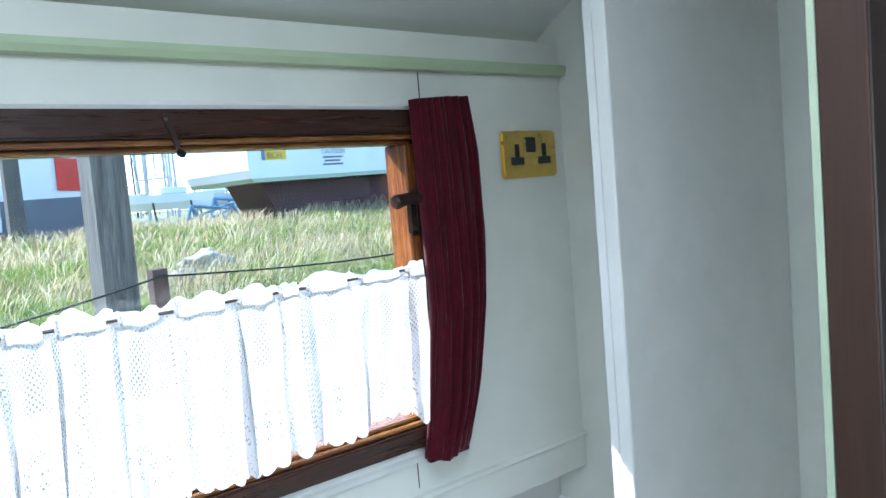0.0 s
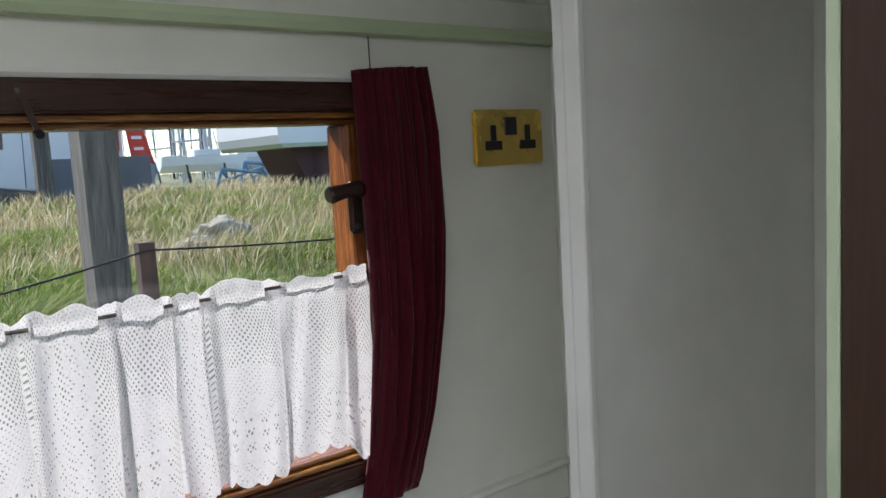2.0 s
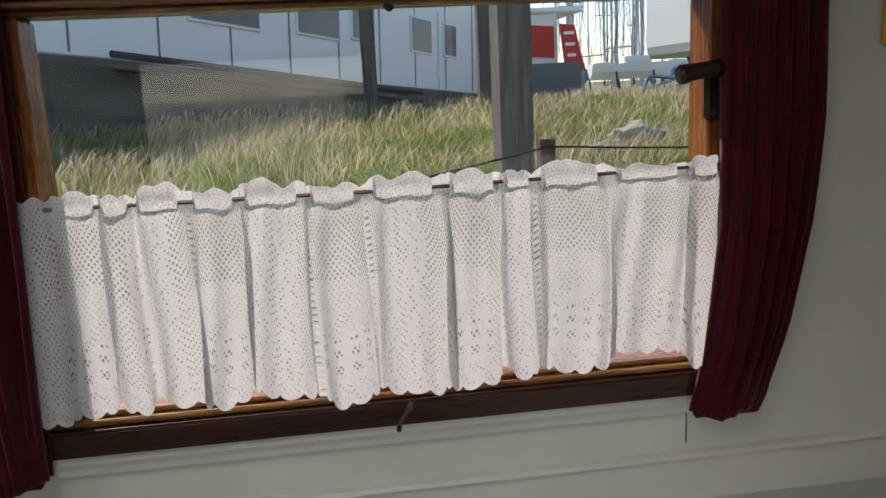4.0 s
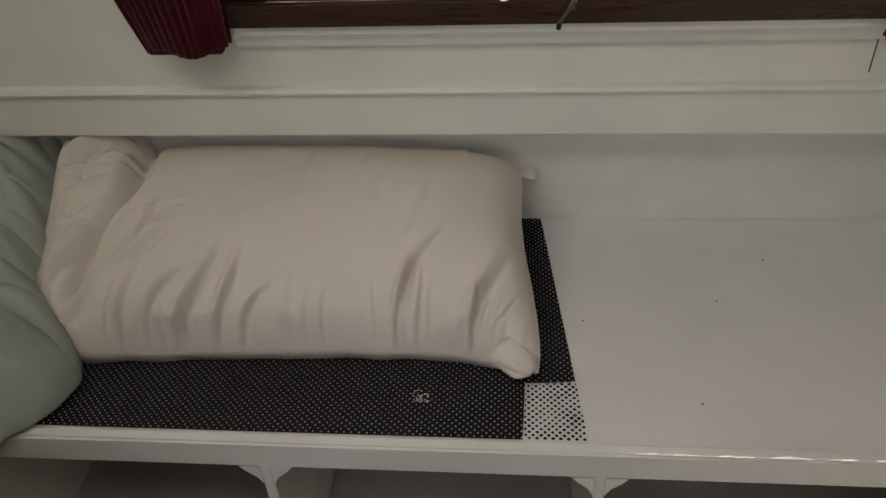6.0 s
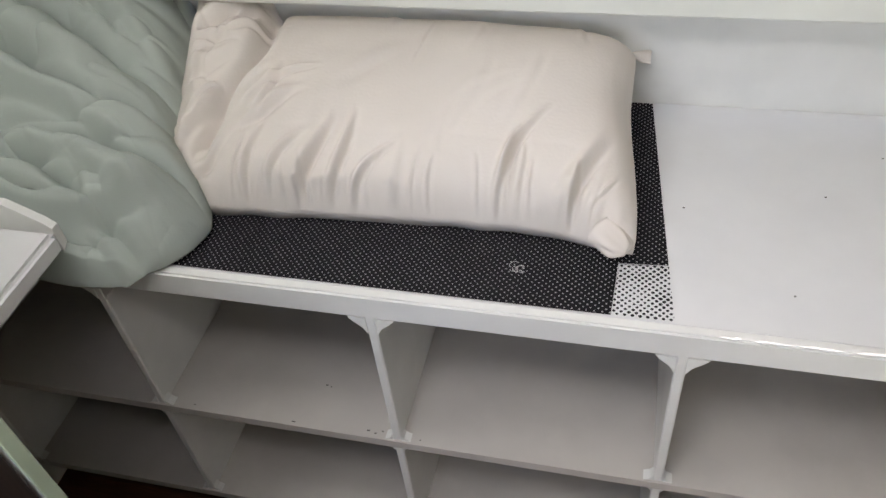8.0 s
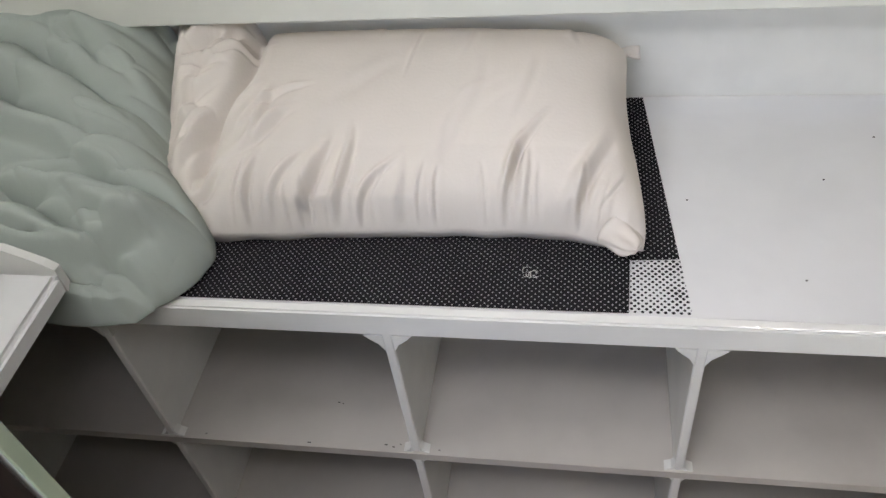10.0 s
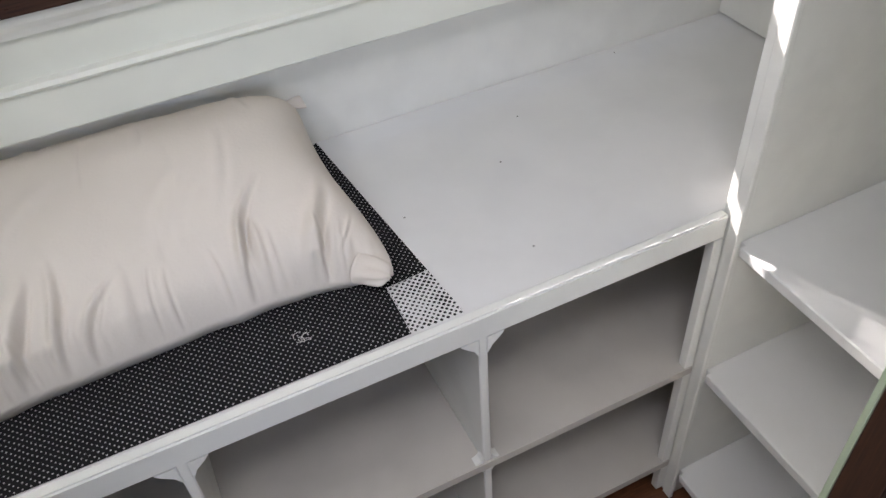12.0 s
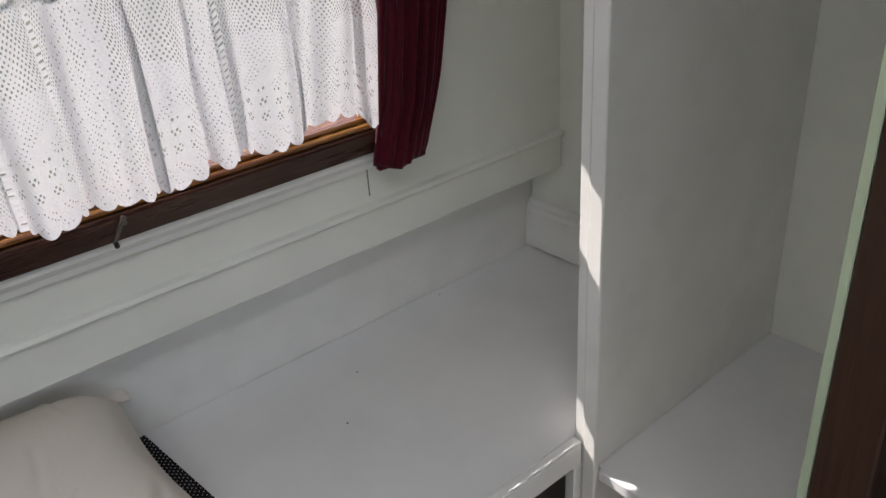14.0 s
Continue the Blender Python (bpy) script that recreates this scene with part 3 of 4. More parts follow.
drape([(1.0, 0.362), (1.10, 0.385), (1.25, 0.400), (1.60, 0.396)], [(1.0, 0.452), (1.03, 0.466), (1.127, 0.492), (1.25, 0.514), (1.37, 0.526), (1.50, 0.529), (1.60, 0.518)], 1.014, 1.584, 3, 1, "maroon velvet curtain gathered beside the window")
drape([(1.0, -0.392), (1.25, -0.379), (1.60, -0.372)], [(1.0, -0.490), (1.03, -0.500), (1.127, -0.525), (1.26, -0.540), (1.5, -0.545), (1.60, -0.53)], 1.012, 1.584, 8, -1, "maroon velvet curtain gathered in shadow beside the window")


# ---- brass socket ----
def socket():
    th = tagged(empty("wall_socket"), "brass double wall socket with black inserts", "socket")
    x0, x1, z0, z1 = 0.624, 0.770, 1.449, 1.535
    part("plate", box(x0, x1, -0.009, -0.0005, z0, z1, 0.004, seg=2), BRASS, th, "yellow brass face plate")
    cx = (x0 + x1) / 2
    for s in (-1, 1):
        c = cx + s * 0.036
        part("outlet", boxes((c - 0.017, c + 0.017, -0.0105, -0.0088, z0 + 0.024, z0 + 0.038), (c - 0.006, c + 0.006, -0.0105, -0.0088, z0 + 0.0375, z0 + 0.062), bevel=0.0012), BLACK, th, "black moulded outlet")
        part("screw", tube([(cx + s * 0.060, -0.0088, z0 + 0.043), (cx + s * 0.060, -0.0105, z0 + 0.043)], 0.0035, 12), BRASS, th)
    part("switch", box(cx - 0.013, cx + 0.013, -0.012, -0.0088, z0 + 0.046, z0 + 0.074, 0.0015), BLACK, th, "black rocker switch")
    return th


socket()


# ---- bunk with open cubbies ----
DIV = (0.052, -0.324, -0.716, -1.092)


def bunk():
    th = tagged(empty("bunk_bench"), "white painted bunk with open cubby holes below", "bunk")
    part("top_board", box(XW + 0.001, 0.799, RAILY + 0.012, 0.071, BUNK - 0.018, BUNK, 0.0015), SHELF, th, "grey-white painted flat top")
    part("front_rail", box(XW + 0.001, 0.4250, RAILY - 0.004, RAILY + 0.0118, BUNK - 0.038, BUNK + 0.003, 0.003, seg=2), PAINT, th)
    # bright slivers laid along the lip to imitate sun glints
    rnd = random.Random(9)
    x = 0.085
    while x < 0.415:
        ln = rnd.uniform(0.008, 0.045)
        n = 6
        part("lip_glint", tube([(x + ln * k / n, RAILY - 0.0015 + rnd.uniform(-0.0008, 0.0008), BUNK + 0.0035 + rnd.uniform(-0.0004, 0.0004)) for k in range(n + 1)], [0.0006] + [rnd.uniform(0.0012, 0.0022) for _ in range(n - 1)] + [0.0006], 6), GLINT, th, "white gloss sliver standing in for a sun glint")
        x += ln + rnd.uniform(0.003, 0.02)
    for x, y in ((0.300, -0.030), (0.045, -0.163), (0.541, 0.053), (0.17, -0.30), (0.22, -0.12)):
        part("speck", box(x - 0.0012, x + 0.0012, y - 0.0009, y + 0.0009, BUNK - 0.0002, BUNK + 0.0006, 0), CRACK, th)
    for x, y, w in ((-0.662, RAILY + 0.004, 0.003), (-0.492, RAILY + 0.001, 0.006), (-0.372, RAILY + 0.006, 0.005), (-0.360, RAILY + 0.003, 0.004), (-0.350, RAILY + 0.008, 0.003), (-0.462, -0.300, 0.004), (-0.455, -0.302, 0.002), (-0.29, RAILY + 0.003, 0.003)):
        part("paint_chip", box(x - w * 0.5, x + w * 0.4, y - 0.0009, y + 0.0006, 0.3728, 0.3736, 0), CRACK, th, "dark chip in the paint")
    back = 0.050
    part("back_panel", box(XW + 0.001, 0.799, back, back + 0.012, 0.0, BUNK - 0.0185, 0), PAINT, th)
    # shelves and end board carry the cubby shade in their colour
    part("middle_shelf", prism([(XW + 0.001, RAILY - 0.006), (0.4225, RAILY - 0.006), (0.4225, RAILY + 0.012), (0.782, RAILY + 0.012), (0.782, back - 0.0005), (XW + 0.001, back - 0.0005)], "z", 0.357, 0.373), CUBBYSHADE, th)
    part("bottom_shelf", prism([(XW + 0.001, RAILY - 0.006), (0.4225, RAILY - 0.006), (0.4225, RAILY + 0.012), (0.782, RAILY + 0.012), (0.782, back - 0.0005), (XW + 0.001, back - 0.0005)], "z", 0.080, 0.097), CUBBYSHADE, th)
    for x in DIV:
        for z0, z1 in ((0.3735, BUNK - 0.0185), (0.0975, 0.3565)):
            part("divider", box(x - 0.0065, x + 0.0065, RAILY - 0.0034, back - 0.0005, z0, z1, 0.002), PAINT, th)
    part("end_stile", box(0.4085, 0.4253, RAILY - 0.004, RAILY + 0.0118, 0.0, BUNK - 0.0385, 0.001), PAINT, th)
    part("end_board", box(0.783, 0.798, RAILY + 0.0125, back - 0.0005, 0.0, BUNK - 0.0185, 0.001), CUBBYSHADE, th)
    part("plinth", box(XW + 0.001, 0.782, RAILY + 0.06, RAILY + 0.075, -0.011, 0.0795, 0), DARKWOOD, th)
    bays = [(b, a) for a, b in zip((0.408,) + DIV, DIV)]
    for a, b in bays:
        for s, x in ((1, a + 0.0065), (-1, b - 0.0065)):
            if abs(x - 0.4015) < 0.01:
                continue
            z = BUNK - 0.0382
            part("corner_block", prism([(x, z), (x + s * 0.024, z), (x + s * 0.017, z - 0.008), (x + s * 0.006, z - 0.018), (x, z - 0.030)], "y", RAILY - 0.0035, RAILY + 0.012), PAINT, th)
            for z, k in ((0.3732, 1), (0.3568, -1), (0.0972, 1)):
                part("corner_block", prism([(x, z), (x + s * 0.013, z), (x + s * 0.004, z + k * 0.005), (x, z + k * 0.013)], "y", RAILY - 0.0032, RAILY + 0.012), PAINT, th)
    return th


bunk()


# ---- shelving beside the doorway ----
def east_shelves():
    th = tagged(empty("shelf_unit"), "white painted open shelves beside the doorway", "shelf")
    part("post", boxes((0.4228, 0.4325, PANELY - 0.007, RAILY - 0.0065, -0.01, 1.80), (0.4326, 0.4385, PANELY + 0.005, RAILY - 0.0065, -0.01, 1.80), bevel=0.0018), PAINT, th)
    part("back_panel", box(0.4265, XE - 0.001, PANELY + 0.0155, PANELY + 0.030, -0.01, 1.82, 0.001), PAINT, th)
    part("face_panel", box(0.4386, XE - 0.001, PANELY, PANELY + 0.0154, -0.01, 1.82, 0.001), PAINT, th)
    for z in (0.652, 0.372, 0.072):
        part("shelf", boxes((0.431, XE - 0.001, DOORY + 0.002, PANELY - 0.0085, z - 0.018, z), (0.4390, XE - 0.001, PANELY - 0.0125, PANELY - 0.0003, z - 0.0179, z - 0.0001)), SHELF, th)
    return th


east_shelves()


def west_shelf():
    th = tagged(empty("shelf_unit"), "white painted deep shelf beside the bedding", "shelf")
    part("shelf", box(XW + 0.001, -0.711, DOORY + 0.003, PANELY + 0.003, 0.733, 0.766, 0.007, seg=3), SHELF, th)
    part("upstand", prism([(XW + 0.001, 0.7), (-0.716, 0.7), (-0.716, 0.768), (-0.728, 0.778), (-0.772, 0.802), (-0.80, 0.804), (XW + 0.001, 0.802)], "y", PANELY + 0.0035, PANELY + 0.015), PAINT, th)
    part("bearer", box(XW + 0.001, XW + 0.02, DOORY + 0.003, PANELY + 0.006, 0.69, 0.7305, 0.002), PAINT, th)
    return th


west_shelf()


# ---- black mat ----
def mats():
    m = tagged(empty("non_slip_mat"), "black open-weave rubber mat on the bunk", "mat")
    bm = bmesh.new()
    pts = [(-1.05, 0.066), (-0.004, 0.066), (0.029, -0.272), (-0.030, -0.276), (-0.033, -0.360), (-1.05, -0.360)]
    v = [bm.verts.new((x, y, BUNK + 0.0012)) for x, y in pts]
    bm.faces.new(v)
    bmesh.ops.recalc_face_normals(bm, faces=bm.faces[:])
    part("weave", bm, MATRUBBER, m)
    rnd = random.Random(21)
    bm2 = bmesh.new()
    for k in range(9):
        a, r0 = rnd.uniform(0, 6.3), rnd.uniform(0.002, 0.008)
        c = (-0.148 + rnd.uniform(-0.007, 0.007), -0.305 + rnd.uniform(-0.006, 0.006))
        tube([(c[0] + r0 * math.cos(a + j * 0.5), c[1] + r0 * math.sin(a + j * 0.5), BUNK + 0.003) for j in range(6)], 0.0005, 4, bm2)
    part("lint", bm2, PAINT, m, "tuft of pale lint")
    r = tagged(empty("mat_residue"), "torn mat corner leaving black dots on white paint", "mat")
    bm = bmesh.new()
    v = [bm.verts.new((x, y, BUNK + 0.0006)) for x, y in [(-0.029, -0.2765), (0.0295, -0.2725), (0.038, -0.359), (-0.0325, -0.359)]]
    bm.faces.new(v)
    part("dots", bm, MATWORN, r)
    return m


mats()


# ---- pillow ----
class Creases:
    """Cloth creases: short strokes, each a soft ridge beside a sharp valley."""

    def __init__(self, seed, rows, folds=()):
        rnd = random.Random(seed)
        self.strokes = [(cx, cy, math.cos(radians(a)), math.sin(radians(a)), ln, w, h, bend) for cx, cy, a, ln, w, h, bend in folds]
        for n, box_, angle, spread, length, width, height in rows:
            for _ in range(n):
                a = radians(angle + rnd.uniform(-spread, spread))
                self.strokes.append((rnd.uniform(box_[0], box_[1]), rnd.uniform(box_[2], box_[3]), math.cos(a), math.sin(a), length * rnd.uniform(0.6, 1.4), width * rnd.uniform(0.7, 1.5), height * rnd.uniform(0.5, 1.3), rnd.uniform(-6, 6)))

    def at(self, x, y):
        z = 0.0
        for cx, cy, c, sn, ln, w, h, bend in self.strokes:
            dx, dy = x - cx, y - cy
            p = dx * c + dy * sn
            if abs(p) > ln:
                continue
            q = (-dx * sn + dy * c + bend * p * p) / w
            if abs(q) > 4:
                continue
            z += h * (1 - (p / ln) ** 2) ** 2 * (math.exp(-q * q) - 0.75 * math.exp(-((q + 1.3) / 0.7) ** 2))
        return z


def pillow():
    nu, nv = 360, 230
    cr = Creases(4, [(12, (-0.53, -0.05, -0.250, -0.200), 66, 14, 0.075, 0.0062, 0.0062), (22, (-0.54, -0.04, -0.268, -0.225), 74, 26, 0.030, 0.0034, 0.0034), (7, (-0.50, -0.08, -0.17, -0.06), 64, 14, 0.085, 0.010, 0.0016),
                     (10, (-0.70, -0.59, -0.22, 0.04), 25, 40, 0.055, 0.0060, 0.0060), (3, (-0.40, -0.1, 0.0, 0.05), 88, 10, 0.05, 0.006, 0.0022), (5, (-0.075, -0.03, -0.27, -0.23), 55, 25, 0.032, 0.0045, 0.0034), (6, (-0.56, -0.50, -0.25, -0.10), 60, 25, 0.06, 0.006, 0.0050)],
                 [(-0.44, -0.243, 4, 0.07, 0.005, 0.0026, -0.2), (-0.30, -0.240, -6, 0.05, 0.005, 0.0026, 0.5), (-0.14, -0.243, 8, 0.06, 0.005, 0.0026, 0.3), (-0.325, -0.02, 84, 0.07, 0.003, 0.0014, 0),
                  (-0.645, 0.00, 35, 0.10, 0.014, 0.013, 2.5), (-0.655, -0.09, 12, 0.09, 0.012, 0.012, -3.0), (-0.625, -0.17, 62, 0.10, 0.011, 0.011, 1.0), (-0.60, 0.035, 70, 0.07, 0.010, 0.012, 1.0), (-0.60, -0.235, 40, 0.07, 0.009, 0.009, 0.0)])
    LEFT = [(-0.285, -0.545), (-0.262, -0.600), (-0.225, -0.648), (-0.180, -0.676), (-0.140, -0.672), (-0.115, -0.684), (-0.060, -0.700), (-0.010, -0.712), (0.066, -0.728)]
    RIGHT = [(-0.285, -0.018), (-0.25, -0.012), (-0.16, -0.020), (-0.05, -0.034), (0.02, -0.034), (0.066, -0.038)]
    FRONT = [(-0.73, -0.262), (-0.60, -0.272), (-0.56, -0.274), (-0.43, -0.264), (-0.31, -0.259), (-0.18, -0.255), (-0.09, -0.262), (-0.02, -0.276)]
    # height of the case above the bunk, front to back
    RISE = [(0.0, 0.020), (0.03, 0.046), (0.07, 0.070), (0.14, 0.092), (0.26, 0.115), (0.45, 0.136), (0.65, 0.146), (0.82, 0.146), (0.93, 0.138), (1.0, 0.112)]
    ENDS = [(0.0, 0.40), (0.012, 0.60), (0.03, 0.77), (0.06, 0.89), (0.11, 0.97), (0.18, 1.0)]

    def cushion(u, v, up):
        y0 = lerp(-0.268, 0.066, v)
        x = lerp(curve(LEFT, y0), curve(RIGHT, y0), u)
        d = max(0.0, curve(RIGHT, y0) - x)
        y = lerp(curve(FRONT, x), 0.066 - 0.010 * smoothstep(-0.15, -0.03, x), v) + 0.004 * noise.noise((x * 22, v * 2, 8)) * (1 - v) ** 2 + 0.010 * (1 - v) ** 8 - 0.006 * math.sin(math.pi * min(1.0, v / 0.22)) * smoothstep(0.0, 0.08, d)
        flap = smoothstep(-0.545, -0.60, x + 0.05 * (y + 0.1))
        edge = max(0.0, x - curve(LEFT, y0))
        end = curve(ENDS, d)
        end = lerp(end, 1 - 0.45 * (1 - end), smoothstep(0.45, 0.95, v))
        rise = curve(RISE, v)
        body = rise * end * (1 + 0.04 * noise.noise((x * 6, y * 6, 1)))
        loose = lerp(0.030 + 0.30 * rise, 0.100 + 0.62 * rise, v) * (0.62 + 0.38 * smoothstep(0.0, 0.045, edge))
        top = lerp(body, loose, flap)
        top -= 0.030 * math.exp(-((x + 0.575 - 0.10 * (y + 0.1) + 0.010 * math.sin(26 * y)) / 0.013) ** 2) * smoothstep(0.05, 0.35, v)
        rim = u in (0.0, 1.0) or v in (0.0, 1.0)
        if up > 0:
            soft = min(1.0, 12 * min(d, edge) + 0.15) * min(1.0, 9 * v, 8 * (1 - v) + 0.2)
            wrinkle = 1.25 * cr.at(x, y)
            y -= 1.0 * wrinkle * max(0.0, 1 - v / 0.28) * min(1.0, 14 * v) * min(1.0, 12 * min(d, edge))
            z = top + (wrinkle + 0.007 * noise.noise((x * 15 - y * 6, y * 5, 6.5)) * smoothstep(0.75, 0.1, v)) * soft + 0.0012 * noise.noise((x * 22, y * 20, 4)) * soft + flap * soft * 0.022 * (abs(noise.noise((x * 9 + y * 5, y * 15 - x * 8, 4))) ** 0.7 - 0.3)
        else:
            z = top if rim else min(top - 0.004, 0.0055 + 0.06 * flap * v)
        return (x, y, BUNK + max(z, 0.0055))
    verts, faces, idx = [], [], {}
    for up in (1, -1):
        for j in range(nv + 1):
            for i in range(nu + 1):
                rim = i in (0, nu) or j in (0, nv)
                if rim and up < 0:
                    idx[(up, i, j)] = idx[(1, i, j)]
                    continue
                idx[(up, i, j)] = len(verts)
                verts.append(cushion((1 - math.cos(math.pi * i / nu)) / 2 * 0.5 + i / nu * 0.5, (1 - math.cos(math.pi * j / nv)) / 2 * 0.6 + j / nv * 0.4, up))
        for j in range(nv):
            for i in range(nu):
                q = (idx[(up, i, j)], idx[(up, i + 1, j)], idx[(up, i + 1, j + 1)], idx[(up, i, j + 1)])
                faces.append(q if up > 0 else q[::-1])
    me = bpy.data.meshes.new("pillow")
    me.from_pydata(verts, [], faces)
    me.materials.append(PILLOW)
    for p in me.polygons:
        p.use_smooth = True
    ob = tagged(new("pillow", me), "plump cream cotton pillow lying on the black mat", "pillow")
    # sewn ears of the case at the free corners
    def knot(u, v):
        a = 2 * math.pi * u
        d = Vector((0.62, -0.74, -0.12)).normalized()
        side, up_ = Vector((0.77, 0.63, 0)).normalized(), Vector((0, 0.1, 1))
        r = lerp(0.026, 0.0155, v ** 0.6) * (1 + 0.22 * math.sin(5 * a + 3 * v) * v) * max(0.0, 1 - v ** 9) ** 0.5
        return Vector((-0.050, -0.250, BUNK + 0.028)) + d * (0.040 * v) + side * (r * math.cos(a)) + up_ * (r * 0.8 * math.sin(a)) * (1 - 0.35 * v)
    ear = sheet("case_corner", 40, 16, knot, PILLOW, ob, thickness=0.002)
    tab = sheet("case_corner", 12, 10, lambda u, v: (-0.070 + 0.056 * u, 0.030 + 0.032 * v + 0.006 * u, BUNK + 0.102 - 0.010 * u - 0.008 * v * v + 0.004 * math.sin(5 * u + 3 * v)), PILLOW, ob, thickness=0.003)
    return ob


pillow()


# ---- duvet ----
def duvet():
    cr = Creases(11, [(10, (-1.05, -0.66, -0.30, 0.04), -8, 20, 0.11, 0.010, 0.0075), (26, (-1.0, -0.58, -0.37, 0.02), -12, 40, 0.050, 0.0045, 0.0042), (14, (-0.72, -0.56, -0.38, -0.28), -35, 40, 0.045, 0.0045, 0.0050)],
                 [(-0.88, 0.015, -5, 0.26, 0.017, 0.026, -0.5), (-0.77, -0.040, -27, 0.15, 0.013, 0.018, 1.0), (-0.83, -0.190, -12, 0.24, 0.018, 0.030, -0.7), (-0.77, -0.275, -6, 0.14, 0.014, 0.024, 2.0), (-0.72, -0.235, -24, 0.10, 0.010, 0.012, 1.0),
                  (-0.665, -0.335, 22, 0.12, 0.015, 0.030, -2.5), (-0.625, -0.365, -28, 0.09, 0.009, 0.018, 2.0), (-0.645, -0.385, -30, 0.07, 0.007, 0.013, 2.0), (-0.90, -0.10, -4, 0.20, 0.024, 0.014, 0.4), (-0.95, -0.33, 8, 0.16, 0.016, 0.020, 0.0)])
    EDGE = [(-0.41, -0.680), (-0.398, -0.635), (-0.37, -0.598), (-0.33, -0.572), (-0.29, -0.565), (-0.25, -0.590), (-0.19, -0.640), (-0.12, -0.668), (0.0, -0.690), (0.07, -0.71)]
    BACK = [(-0.41, 0.050), (-0.38, 0.080), (-0.33, 0.098), (-0.27, 0.100), (-0.20, 0.112), (-0.10, 0.140), (0.0, 0.178), (0.07, 0.195)]

    def place(u, v):
        u, v = 1 - (1 - u) ** 1.5, 1 - (1 - v) ** 1.6
        y = lerp(0.066, -0.398, v)
        x = lerp(-1.085, curve(EDGE, y) + 0.006 * noise.noise((y * 30, 2.2, 0.3)), u)
        rim_u, rim_v = max(0, 1 - u ** 9) ** 0.5, max(0, 1 - v ** 10) ** 0.5
        body = curve(BACK, y) * (1 + 0.10 * smoothstep(-0.75, -1.0, x))
        z = BUNK + 0.008 + body * rim_u * rim_v
        wx, wy = x + 0.05 * noise.noise((x * 4, y * 4, 7)), y + 0.05 * noise.noise((x * 4, y * 4, 17))
        p, q = 0.97 * wx - 0.25 * wy, 0.25 * wx + 0.97 * wy
        folds = 0.080 * (abs(noise.noise((p * 4.5, q * 12, 1.3))) ** 0.75 - 0.25) + 0.030 * (abs(noise.noise((p * 10, q * 24, 5.3))) ** 0.8 - 0.25)
        z += (0.8 * cr.at(x, y) + folds) * min(rim_u, rim_v, 1)
        if y < -0.386:
            return (x, y - 0.004, z - 0.022 * smoothstep(0.97, 1.0, v) * (0.6 + 0.4 * math.sin(x * 24)))
        return (x, y, max(z, BUNK + 0.006))
    ob = sheet("duvet", 260, 230, place, DUVET, thickness=0.005)
    return tagged(ob, "crumpled sage green duvet heaped at the bunk's end", "duvet")


duvet()


# ---- sliding door, pushed open ----
def sliding_door():
    th = structure(empty("door_1"), "dark mahogany sliding door with etched glass, pushed open", "door")
    y0, y1 = DOORY - 0.041, DOORY - 0.0065
    x0, x1, z1 = DX1 - 0.004, DX1 + 0.656, 1.90
    part("leading_edge", box(x0, x0 + 0.004, y0, y1, 0.01, z1, 0.001), DOOREDGE, th, "paler worn wooden leading edge")
    for a, b in ((x0 + 0.0042, x0 + 0.098), (x0 + 0.262, x0 + 0.378), (x1 - 0.118, x1)):
        part("stile", box(a, b, y0, y1, 0.01, z1, 0.003), DOORWOOD, th)
    for a, b in ((0.01, 0.16), (0.72, 0.80), (z1 - 0.10, z1)):
        part("rail", boxes((x0 + 0.0985, x0 + 0.2615, y0 + 0.001, y1 - 0.001, a, b), (x0 + 0.3785, x1 - 0.1185, y0 + 0.001, y1 - 0.001, a, b), bevel=0.002), DOORWOOD, th)
    for a, b in ((x0 + 0.0985, x0 + 0.2615), (x0 + 0.3785, x1 - 0.1185)):
        g = part("glass_panel", box(a, b, y0 + 0.012, y0 + 0.018, 0.8005, z1 - 0.1005, 0), FROSTED, th, "frosted etched glass panel")
        part("lower_panel", box(a, b, y0 + 0.010, y0 + 0.020, 0.1605, 0.7195, 0.004), DOORWOOD, th)
        part("bead", box(b - 0.009, b - 0.0002, y0 - 0.003, y0 + 0.0115, 0.802, z1 - 0.102, 0.002), ORANGEUP, g, "thin orange varnished glazing bead")
        c = (a + b) / 2 - 0.004
        bm = bmesh.new()
        yy = y0 + 0.0115
        for s in (-1, 1):
            tube([(c + s * r, yy, z) for r, z in ((0.0, 1.42), (0.010, 1.445), (0.0, 1.475))], 0.0012, 6, bm)
            tube([(c + s * (0.018 + 0.008 * math.cos(k)), yy, 1.37 + 0.014 * math.sin(k) + 0.004 * k) for k in [i * 0.4 for i in range(13)]], 0.0012, 6, bm)
            tube([(c + s * 0.020 * math.sin(k), yy, 1.20 + 0.05 * k) for k in [i * 0.25 for i in range(13)]], 0.0012, 6, bm)
            tube([(c + s * (0.004 + 0.05 * k), yy, 0.98 + 0.26 * k + 0.03 * math.sin(4 * k)) for k in [i * 0.1 for i in range(11)]], 0.0014, 6, bm)
            tube([(c + s * (0.025 + (0.022 - 0.0015 * i) * math.cos(i * 0.6)), yy, 1.02 + (0.022 - 0.0015 * i) * math.sin(i * 0.6)) for i in range(13)], 0.0016, 6, bm)
        part("etching", bm, ETCH, g)
    return th


sliding_door()


